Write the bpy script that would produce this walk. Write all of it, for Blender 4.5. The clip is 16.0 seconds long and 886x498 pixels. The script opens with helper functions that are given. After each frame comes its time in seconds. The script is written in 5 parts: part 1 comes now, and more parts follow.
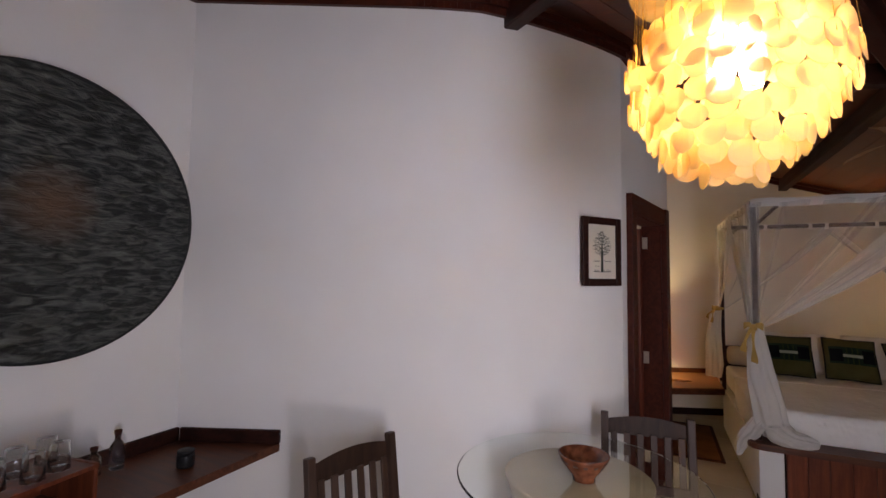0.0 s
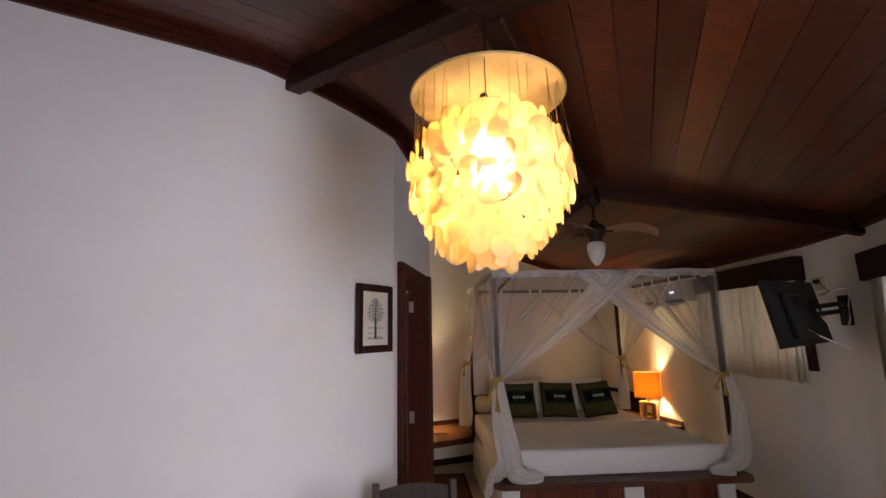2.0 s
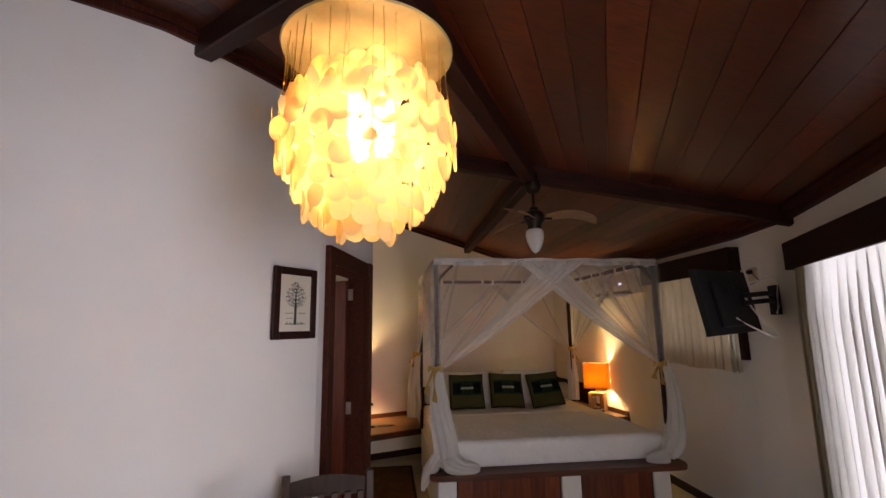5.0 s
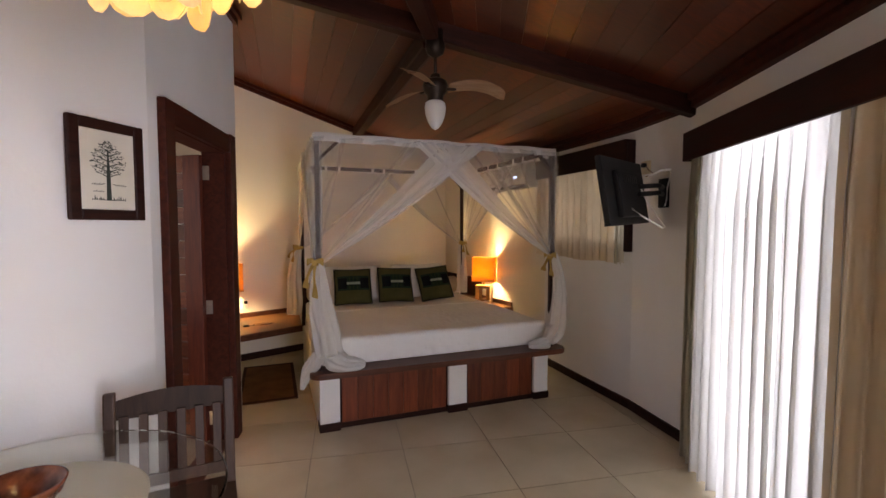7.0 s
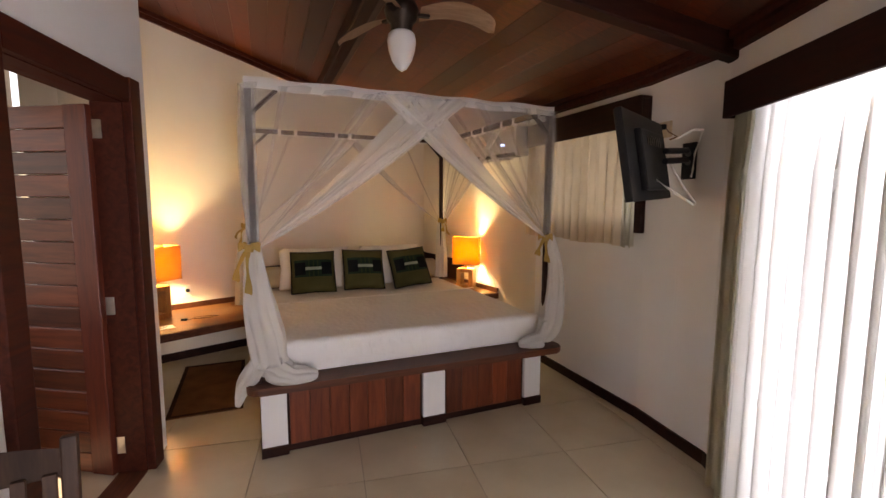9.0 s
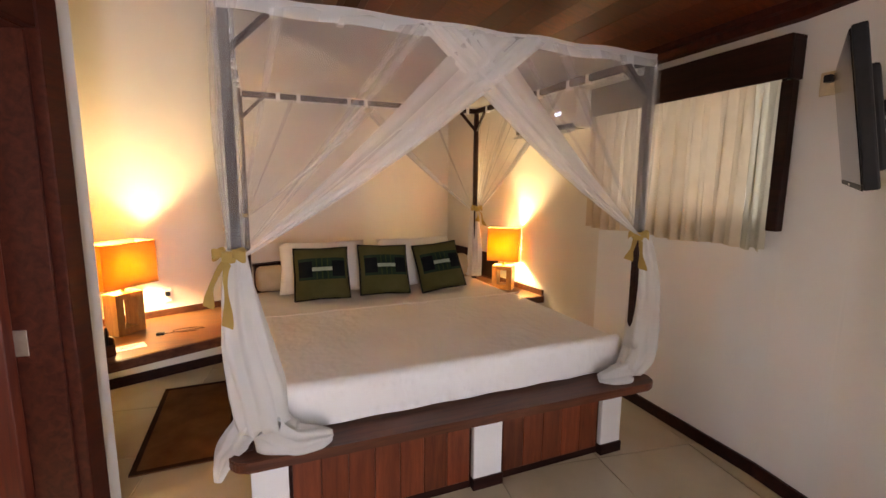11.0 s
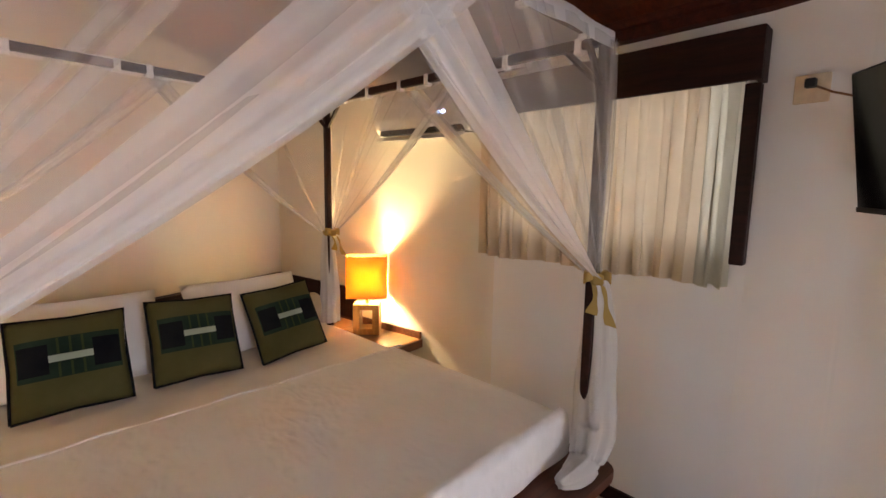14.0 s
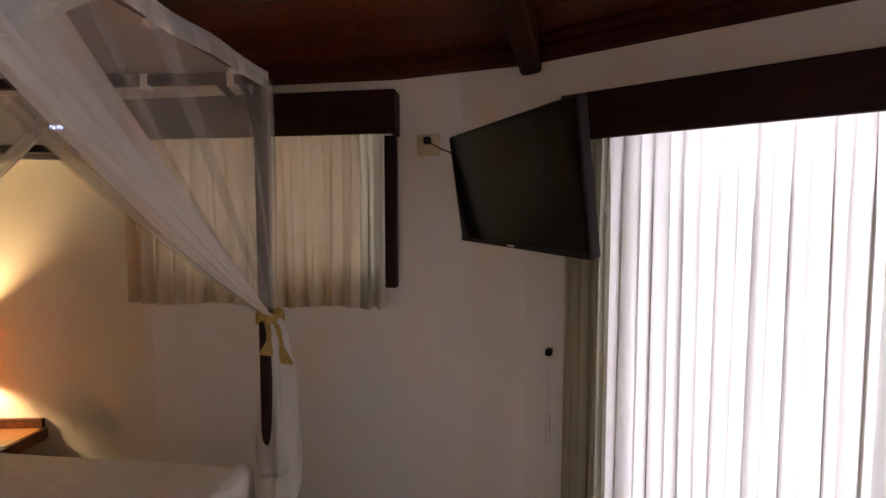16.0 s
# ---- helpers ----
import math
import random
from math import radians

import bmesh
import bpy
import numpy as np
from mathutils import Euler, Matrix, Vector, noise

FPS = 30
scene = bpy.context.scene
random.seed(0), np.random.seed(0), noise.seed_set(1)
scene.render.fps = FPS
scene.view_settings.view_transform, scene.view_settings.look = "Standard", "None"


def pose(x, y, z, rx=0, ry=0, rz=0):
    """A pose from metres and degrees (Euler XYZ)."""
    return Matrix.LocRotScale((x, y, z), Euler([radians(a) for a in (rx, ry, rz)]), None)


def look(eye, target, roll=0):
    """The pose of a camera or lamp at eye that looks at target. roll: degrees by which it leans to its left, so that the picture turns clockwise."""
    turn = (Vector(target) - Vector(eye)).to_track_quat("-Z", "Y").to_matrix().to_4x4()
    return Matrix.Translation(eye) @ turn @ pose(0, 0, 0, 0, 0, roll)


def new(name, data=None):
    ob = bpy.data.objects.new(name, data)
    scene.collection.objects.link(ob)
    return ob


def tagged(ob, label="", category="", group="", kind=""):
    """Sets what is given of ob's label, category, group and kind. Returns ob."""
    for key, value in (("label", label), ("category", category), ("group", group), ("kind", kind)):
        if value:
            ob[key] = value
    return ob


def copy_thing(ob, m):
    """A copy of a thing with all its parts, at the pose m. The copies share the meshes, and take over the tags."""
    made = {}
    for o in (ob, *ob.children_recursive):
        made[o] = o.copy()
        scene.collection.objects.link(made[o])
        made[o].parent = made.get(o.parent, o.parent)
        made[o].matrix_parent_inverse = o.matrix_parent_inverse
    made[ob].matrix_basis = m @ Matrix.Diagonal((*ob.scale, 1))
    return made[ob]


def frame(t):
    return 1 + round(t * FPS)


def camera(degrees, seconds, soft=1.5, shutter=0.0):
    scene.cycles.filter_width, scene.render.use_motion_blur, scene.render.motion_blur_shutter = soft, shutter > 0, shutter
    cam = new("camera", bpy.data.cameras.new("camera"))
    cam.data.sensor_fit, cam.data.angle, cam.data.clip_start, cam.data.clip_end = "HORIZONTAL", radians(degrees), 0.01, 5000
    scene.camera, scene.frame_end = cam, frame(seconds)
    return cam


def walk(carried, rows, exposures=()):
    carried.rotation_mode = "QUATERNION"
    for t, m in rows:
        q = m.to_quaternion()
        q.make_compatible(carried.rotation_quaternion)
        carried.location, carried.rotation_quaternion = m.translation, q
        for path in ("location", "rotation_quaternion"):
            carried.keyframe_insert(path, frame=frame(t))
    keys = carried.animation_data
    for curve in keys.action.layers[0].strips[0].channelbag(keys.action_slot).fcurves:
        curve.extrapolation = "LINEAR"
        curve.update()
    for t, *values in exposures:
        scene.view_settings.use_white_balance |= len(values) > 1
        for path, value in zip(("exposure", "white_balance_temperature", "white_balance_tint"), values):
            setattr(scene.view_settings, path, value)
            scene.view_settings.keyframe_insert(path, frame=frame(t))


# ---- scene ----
cam = camera(89.2, 16.0)
PATH = [
    (0, (-0.635, -3.868, 1.584), (-1.49, -2.064, 1.702), 0.7),
    (0.5, (-0.577, -3.84, 1.644), (-1.127, -1.925, 1.816), 1.6),
    (1, (-0.612, -3.822, 1.609), (-0.83, -1.853, 1.888), 0.5),
    (1.5, (-0.659, -3.83, 1.626), (-0.64, -1.857, 1.948), -0.6),
    (2, (-0.684, -3.835, 1.648), (-0.556, -1.872, 2.011), -1.1),
    (2.5, (-0.703, -3.849, 1.611), (-0.523, -1.902, 2.032), -1.7),
    (3, (-0.689, -3.854, 1.628), (-0.484, -1.911, 2.056), -1.5),
    (5.5, (-0.367, -3.644, 1.573), (-0.098, -1.678, 1.824), -0.3),
    (6, (-0.369, -3.507, 1.546), (0.095, -1.562, 1.6), -0.4),
    (6.5, (-0.333, -3.412, 1.526), (0.288, -1.511, 1.497), -0.2),
    (7, (-0.297, -3.305, 1.516), (0.411, -1.437, 1.408), -0.0),
    (7.5, (-0.174, -3.17, 1.505), (0.564, -1.317, 1.356), -0.0),
    (8, (-0.094, -3.045, 1.502), (0.683, -1.211, 1.324), 0.0),
    (10.5, (0.055, -2.044, 1.528), (0.827, -0.218, 1.261), 0.4),
    (11, (0.078, -1.827, 1.519), (0.834, 0.001, 1.226), 0.4),
    (11.5, (0.131, -1.604, 1.531), (0.883, 0.225, 1.229), 0.5),
    (12, (0.127, -1.364, 1.523), (0.873, 0.466, 1.214), 0.5),
    (12.5, (0.115, -1.15, 1.53), (0.862, 0.676, 1.2), -0.0),
    (13, (0.195, -0.971, 1.533), (0.935, 0.855, 1.186), -0.6),
    (13.5, (0.221, -0.868, 1.535), (1.195, 0.846, 1.2), 0.7),
    (14, (0.291, -0.831, 1.571), (1.708, 0.557, 1.316), 0.9),
    (14.5, (0.26, -0.806, 1.595), (2.016, 0.131, 1.407), 0.7),
    (15, (0.228, -0.793, 1.608), (2.133, -0.201, 1.453), 1.0),
    (15.5, (0.244, -0.816, 1.607), (2.205, -0.447, 1.477), 1.0),
    (16, (0.332, -0.885, 1.606), (2.317, -0.675, 1.483), -0.0),
]
EXPOSURES = [(0, 0.74, 7850, 30), (1.5, 0.78, 7600, 28), (3, 0.92, 7950, 29), (5.5, 0.74, 8300, 30), (6.5, 1.1, 8100, 28), (8, 1.54, 8150, 28), (10.5, 1.98, 8900, 30), (11.2, 2.16, 7800, 27), (12.5, 2.16, 7300, 27), (14, 2.2, 7600, 28), (14.6, 2.1, 7950, 30), (15.2, 1.68, 8150, 32), (16, 1.08, 8200, 33)]
walk(cam, [(t, look(eye, target, roll)) for t, eye, target, roll in PATH], EXPOSURES)

# ---- world and exposure ----
world = bpy.data.worlds.new("world")
scene.world = world
world.use_nodes = True
wn = world.node_tree
sky = wn.nodes.new("ShaderNodeTexSky")
sky.sky_type, sky.sun_disc = "NISHITA", False
sky.sun_elevation, sky.sun_rotation = radians(50), radians(300)
wn.links.new(sky.outputs[0], wn.nodes["Background"].inputs[0])
wn.nodes["Background"].inputs[1].default_value = 0.12
sun = new("sun", bpy.data.lights.new("sun", "SUN"))
sun.data.energy, sun.data.angle, sun.data.color = 3.0, radians(0.5), (1, 0.95, 0.88)
sun.matrix_world = look((-4, 3, 8), (0, 0, 0))

# ---- plan ----
EAVE, PITCH = 2.34, 0.24                   # ceiling height at the outer wall, rise per metre
CORNER = Vector((2.40, -1.07))             # outer corner between the curtain wall and the window wall
# facets of the roof: a point of the eave and the heading of its wall
FACETS = [(Vector((0.987, -3.843)), 33.0), (CORNER, 63.0), (CORNER, 88.5)]
RING = Vector((-2.71, 0.20))               # centre of the round inner wall
RIN = 2.18
BACK_A, BACK_B = Vector((-1.30, 1.86)), Vector((2.19, 3.14))


def d2(h):
    return Vector((math.cos(radians(h)), math.sin(radians(h))))


def inward(h):
    return d2(h + 90)


def plane_z(i, x, y):
    p, h = FACETS[i]
    return EAVE + PITCH * (Vector((x, y)) - p).dot(inward(h))


def ceil_z(x, y):
    return min(plane_z(i, x, y) for i in range(3))


# ---- helpers for building ----
def thing(name, label, category, x=0, y=0, z=0, rz=0, group="", kind=""):
    ob = new(name)
    ob.empty_display_size = 0.05
    ob.matrix_world = pose(x, y, z, 0, 0, rz)
    return tagged(ob, label, category, group, kind)


def mesh_of(name, bm, material, smooth=False):
    bmesh.ops.recalc_face_normals(bm, faces=bm.faces)
    me = bpy.data.meshes.new(name)
    bm.to_mesh(me)
    bm.free()
    for m in material if isinstance(material, (list, tuple)) else (material,):
        me.materials.append(m)
    if smooth:
        for p in me.polygons:
            p.use_smooth = True
    return me


def part(name, bm, material, parent=None, label="", smooth=False, m=None):
    ob = new(name, mesh_of(name, bm, material, smooth))
    if parent:
        ob.parent = parent
    if m is not None:
        ob.matrix_local = m
    return tagged(ob, label)


def whole(name, bm, material, label, category, kind="", group="", smooth=False):
    ob = new(name, mesh_of(name, bm, material, smooth))
    return tagged(ob, label, category, group, kind)


def box(bm, x0, x1, y0, y1, z0, z1, bevel=0.0, seg=2, m=None, mat=0):
    r = bmesh.ops.create_cube(bm, size=1.0)
    vs = r["verts"]
    for v in vs:
        v.co = Vector(((x0 + x1) / 2 + v.co.x * (x1 - x0), (y0 + y1) / 2 + v.co.y * (y1 - y0), (z0 + z1) / 2 + v.co.z * (z1 - z0)))
    fs = list({f for v in vs for f in v.link_faces})
    if bevel:
        es = list({e for v in vs for e in v.link_edges})
        r = bmesh.ops.bevel(bm, geom=es, offset=bevel, segments=seg, profile=0.6, affect="EDGES")
        fs = list({f for v in r["verts"] for f in v.link_faces} | {f for f in fs if f.is_valid})
        vs = list({v for f in fs for v in f.verts})
    for f in fs:
        f.material_index = mat
    if m is not None:
        bmesh.ops.transform(bm, matrix=m, verts=vs)
    return vs


def boxed(*a, **k):
    bm = bmesh.new()
    box(bm, *a, **k)
    return bm


def prism(bm, pts, z0, z1, bevel=0.0):
    """A solid on a plan outline, z0 and z1 numbers or functions of x, y."""
    f0 = z0 if callable(z0) else (lambda x, y: z0)
    f1 = z1 if callable(z1) else (lambda x, y: z1)
    lo = [bm.verts.new((p[0], p[1], f0(p[0], p[1]))) for p in pts]
    hi = [bm.verts.new((p[0], p[1], f1(p[0], p[1]))) for p in pts]
    n = len(pts)
    fs = [bm.faces.new(lo[::-1]), bm.faces.new(hi)]
    for i in range(n):
        fs.append(bm.faces.new((lo[i], lo[(i + 1) % n], hi[(i + 1) % n], hi[i])))
    if bevel:
        bmesh.ops.bevel(bm, geom=list({e for f in fs for e in f.edges}), offset=bevel, segments=2, affect="EDGES")


def tube(bm, pts, r, n=8, cap=True):
    """A round bar along points; r a number or a list."""
    pts = [Vector(p) for p in pts]
    rings = []
    for i, p in enumerate(pts):
        d = (pts[min(i + 1, len(pts) - 1)] - pts[max(i - 1, 0)]).normalized()
        a = d.orthogonal().normalized() if abs(d.z) < 0.95 else Vector((1, 0, 0))
        a = (a - d * a.dot(d)).normalized()
        b = d.cross(a)
        rr = r[i] if isinstance(r, (list, tuple)) else r
        rings.append([bm.verts.new(p + (a * math.cos(t) + b * math.sin(t)) * rr) for t in (2 * math.pi * k / n for k in range(n))])
    for i in range(len(rings) - 1):
        for k in range(n):
            bm.faces.new((rings[i][k], rings[i][(k + 1) % n], rings[i + 1][(k + 1) % n], rings[i + 1][k]))
    if cap:
        bm.faces.new(rings[0][::-1])
        bm.faces.new(rings[-1])


def lathe(bm, prof, n=24, x=0, y=0):
    """A turned shape from (radius, height) pairs."""
    rings = [[bm.verts.new((x + r * math.cos(2 * math.pi * k / n), y + r * math.sin(2 * math.pi * k / n), z)) for k in range(n)] for r, z in prof]
    for i in range(len(rings) - 1):
        for k in range(n):
            bm.faces.new((rings[i][k], rings[i][(k + 1) % n], rings[i + 1][(k + 1) % n], rings[i + 1][k]))
    for ring in (rings[0], rings[-1]):
        if (ring[0].co - ring[n // 2].co).length > 1e-4:
            bm.faces.new(ring)


def sheet(bm, fn, nu, nv, mat=0):
    """A grid of fn(u, v), u and v from 0 to 1."""
    g = [[bm.verts.new(fn(i / nu, j / nv)) for j in range(nv + 1)] for i in range(nu + 1)]
    for i in range(nu):
        for j in range(nv):
            bm.faces.new((g[i][j], g[i + 1][j], g[i + 1][j + 1], g[i][j + 1])).material_index = mat
    return g


def along(p, q, t):
    return Vector(p) * (1 - t) + Vector(q) * t


# ---- materials ----
def nodes(name):
    m = bpy.data.materials.new(name)
    m.use_nodes = True
    nt = m.node_tree
    return m, nt, nt.nodes["Principled BSDF"]


def add(nt, kind, **k):
    n = nt.nodes.new("ShaderNode" + kind)
    for key, v in k.items():
        if key in n.inputs:
            n.inputs[key].default_value = v
    return n


def ramp(nt, a, b, lo=0.3, hi=0.7):
    n = nt.nodes.new("ShaderNodeValToRGB")
    n.color_ramp.elements[0].position, n.color_ramp.elements[1].position = lo, hi
    n.color_ramp.elements[0].color, n.color_ramp.elements[1].color = (*a, 1), (*b, 1)
    return n


def coords(nt, stretch=(1, 1, 1), rot=0.0, generated=False):
    tc, mp = nt.nodes.new("ShaderNodeTexCoord"), nt.nodes.new("ShaderNodeMapping")
    mp.inputs["Scale"].default_value = stretch
    mp.inputs["Rotation"].default_value = (0, 0, radians(rot))
    nt.links.new(tc.outputs["Object"], mp.inputs[0])
    return mp.outputs[0]


def bumped(nt, b, src, strength, dist=0.002):
    n = add(nt, "Bump", Strength=strength, Distance=dist)
    nt.links.new(src, n.inputs["Height"])
    nt.links.new(n.outputs[0], b.inputs["Normal"])


def mixed(nt, fac, a, b, blend="MIX"):
    n = nt.nodes.new("ShaderNodeMix")
    n.data_type, n.blend_type = "RGBA", blend
    for s, v in ((n.inputs[0], fac), (n.inputs[6], a), (n.inputs[7], b)):
        if hasattr(v, "is_output"):
            nt.links.new(v, s)
        else:
            s.default_value = v if not isinstance(v, tuple) else (*v, 1)
    return n.outputs[2]


def painted(name, a, b, rough=0.85, scale=1.4, bump=0.25):
    """Plaster or paint: broad stains and a fine trowelled relief."""
    m, nt, bs = nodes(name)
    co = coords(nt)
    n1, n2 = add(nt, "TexNoise", Scale=scale, Detail=4.0), add(nt, "TexNoise", Scale=60.0, Detail=3.0)
    for n in (n1, n2):
        nt.links.new(co, n.inputs["Vector"])
    r = ramp(nt, a, b)
    nt.links.new(n1.outputs[0], r.inputs[0])
    nt.links.new(r.outputs[0], bs.inputs["Base Color"])
    bs.inputs["Roughness"].default_value = rough
    bumped(nt, bs, n2.outputs[0], bump)
    return m


def wood(name, a, b, rough=0.4, grain=(1, 14, 14), rot=0.0, spread=0.0, islands=False, bump=0.15, scale=3.0, spec=0.32):
    """Grain stretched along local x (or turned by rot); pieces vary by their own random number."""
    m, nt, bs = nodes(name)
    co = coords(nt, grain, rot)
    n1, n2 = add(nt, "TexNoise", Scale=scale, Detail=6.0, Distortion=0.6), add(nt, "TexNoise", Scale=scale * 7, Detail=4.0)
    if spread:
        g = nt.nodes.new("ShaderNodeNewGeometry" if islands else "ShaderNodeObjectInfo")
        rnd = g.outputs["Random Per Island" if islands else "Random"]
        off = add(nt, "VectorMath")
        off.operation = "ADD"
        mul = add(nt, "Math")
        mul.operation, mul.inputs[1].default_value = "MULTIPLY", 37.0
        nt.links.new(rnd, mul.inputs[0])
        nt.links.new(co, off.inputs[0])
        nt.links.new(mul.outputs[0], off.inputs[1])
        co = off.outputs[0]
    for n in (n1, n2):
        nt.links.new(co, n.inputs["Vector"])
    r = ramp(nt, a, b, 0.32, 0.68)
    nt.links.new(n1.outputs[0], r.inputs[0])
    col = mixed(nt, 0.25, r.outputs[0], n2.outputs[0], "OVERLAY")
    if spread:
        r2 = ramp(nt, (1 - spread,) * 3, (1 + spread, 1 + spread * 0.8, 1 + spread * 0.6), 0, 1)
        nt.links.new(rnd, r2.inputs[0])
        col = mixed(nt, 1.0, col, r2.outputs[0], "MULTIPLY")
    nt.links.new(col, bs.inputs["Base Color"])
    rr = add(nt, "MapRange")
    rr.inputs[3].default_value, rr.inputs[4].default_value = rough * 0.75, min(1, rough * 1.3)
    nt.links.new(n1.outputs[0], rr.inputs[0])
    nt.links.new(rr.outputs[0], bs.inputs["Roughness"])
    bs.inputs["Specular IOR Level"].default_value = spec
    bumped(nt, bs, n1.outputs[0], bump)
    return m


def cloth(name, col, col2, through_it=0.0, rough=0.9, weave=350.0, bump=0.3, clear=0.0, tint=None):
    """Woven cloth; through_it lets light pass, clear is the open part of the weave."""
    m, nt, bs = nodes(name)
    co = coords(nt)
    n1, n2 = add(nt, "TexNoise", Scale=6.0, Detail=4.0), add(nt, "TexNoise", Scale=weave, Detail=2.0)
    for n in (n1, n2):
        nt.links.new(co, n.inputs["Vector"])
    r = ramp(nt, col, col2)
    nt.links.new(n1.outputs[0], r.inputs[0])
    nt.links.new(r.outputs[0], bs.inputs["Base Color"])
    bs.inputs["Roughness"].default_value = rough
    bs.inputs["Specular IOR Level"].default_value = 0.1
    bumped(nt, bs, n2.outputs[0], bump, 0.001)
    out = nt.nodes["Material Output"]
    top = bs.outputs[0]
    if through_it:
        tr = add(nt, "BsdfTranslucent")
        tr.inputs[0].default_value = (*(tint or col2), 1)
        mx = add(nt, "MixShader")
        mx.inputs[0].default_value = through_it
        nt.links.new(top, mx.inputs[1])
        nt.links.new(tr.outputs[0], mx.inputs[2])
        top = mx.outputs[0]
    if clear:
        tp = add(nt, "BsdfTransparent")
        mx = add(nt, "MixShader")
        mx.inputs[0].default_value = clear
        nt.links.new(top, mx.inputs[1])
        nt.links.new(tp.outputs[0], mx.inputs[2])
        top = mx.outputs[0]
    nt.links.new(top, out.inputs[0])
    return m


def plain(name, col, rough=0.5, metal=0.0, spec=0.5, noise_amount=0.12):
    m, nt, bs = nodes(name)
    n1 = add(nt, "TexNoise", Scale=30.0, Detail=4.0)
    nt.links.new(coords(nt), n1.inputs["Vector"])
    r = ramp(nt, tuple(c * (1 - noise_amount) for c in col), tuple(min(1, c * (1 + noise_amount)) for c in col))
    nt.links.new(n1.outputs[0], r.inputs[0])
    nt.links.new(r.outputs[0], bs.inputs["Base Color"])
    bs.inputs["Roughness"].default_value, bs.inputs["Metallic"].default_value = rough, metal
    bs.inputs["Specular IOR Level"].default_value = spec
    return m


def glass(name, tint=(0.95, 1, 0.97)):
    m, nt, bs = nodes(name)
    bs.inputs["Base Color"].default_value = (*tint, 1)
    bs.inputs["Roughness"].default_value = 0.02
    bs.inputs["Transmission Weight"].default_value = 1.0
    bs.inputs["IOR"].default_value = 1.45
    return m


def glowing(name, col, strength):
    m, nt, bs = nodes(name)
    bs.inputs["Base Color"].default_value = (*col, 1)
    bs.inputs["Emission Color"].default_value = (*col, 1)
    bs.inputs["Emission Strength"].default_value = strength
    return m


WHITE = painted("white_plaster", (0.80, 0.795, 0.775), (0.87, 0.865, 0.845))
CREAM = painted("cream_plaster", (0.79, 0.74, 0.65), (0.86, 0.815, 0.73))
PLANKS = wood("ceiling_planks", (0.062, 0.0115, 0.0036), (0.125, 0.027, 0.0085), 0.32, (1.2, 16, 16), 0, 0.5, True, spec=0.5)
BEAM = wood("beam_wood", (0.022, 0.0058, 0.0032), (0.046, 0.0115, 0.006), 0.5, (1, 8, 8), spec=0.2)
TRIM = wood("trim_wood", (0.042, 0.008, 0.005), (0.082, 0.018, 0.009), 0.48, (1, 10, 10), spec=0.2)
DARKWOOD = wood("dark_stained_wood", (0.017, 0.005, 0.0035), (0.038, 0.0105, 0.0065), 0.5, (1, 10, 10), spec=0.2)
REDWOOD = wood("red_brown_wood", (0.11, 0.024, 0.011), (0.20, 0.050, 0.021), 0.35, (12, 12, 1), 0, 0.35)
DOORWOOD = wood("door_wood", (0.080, 0.014, 0.008), (0.15, 0.030, 0.014), 0.42, (10, 10, 1))
BENCHWOOD = wood("bench_wood", (0.068, 0.021, 0.010), (0.140, 0.046, 0.022), 0.38, (1, 12, 12))
HONEYWOOD = wood("honey_wood", (0.15, 0.060, 0.022), (0.25, 0.11, 0.045), 0.35, (1, 12, 12))
GREYWOOD = wood("chair_wood", (0.038, 0.019, 0.012), (0.080, 0.042, 0.027), 0.5, (8, 8, 1))
SHEET = cloth("white_cotton", (0.80, 0.78, 0.75), (0.87, 0.85, 0.82))
NET = cloth("mosquito_net", (0.90, 0.89, 0.87), (0.95, 0.94, 0.92), 0.55, clear=0.77)
NETTOP = cloth("sheer_net", (0.88, 0.87, 0.84), (0.93, 0.92, 0.89), 0.45, clear=0.79)
NETHEM = cloth("folded_net", (0.90, 0.89, 0.87), (0.95, 0.94, 0.92), 0.5, clear=0.42)
NETLINE = cloth("net_crease", (0.90, 0.89, 0.87), (0.95, 0.94, 0.92), 0.5, clear=0.76)
NETFOLD = cloth("gathered_net", (0.84, 0.83, 0.80), (0.90, 0.89, 0.86), 0.35, clear=0.18)
CURTAIN = cloth("linen_curtain", (0.62, 0.51, 0.36), (0.72, 0.60, 0.44), 0.14)
SHEER = cloth("pale_curtain", (0.74, 0.72, 0.69), (0.82, 0.81, 0.79), 0.50)
BLACK = plain("black_plastic", (0.012, 0.012, 0.013), 0.5, spec=0.25)
SCREEN = plain("screen_glass", (0.004, 0.005, 0.005), 0.12, spec=0.22, noise_amount=0.0)
TILE = painted("cream_tile", (0.50, 0.41, 0.285), (0.60, 0.51, 0.37), 0.2, 2.2, 0.05)
GROUT = painted("grout", (0.30, 0.25, 0.19), (0.38, 0.33, 0.26))
WHITEPLASTIC = plain("white_plastic", (0.78, 0.77, 0.74), 0.35)
GLASS = glass("table_glass")

# ---- structure ----
WALLTOP = 3.9


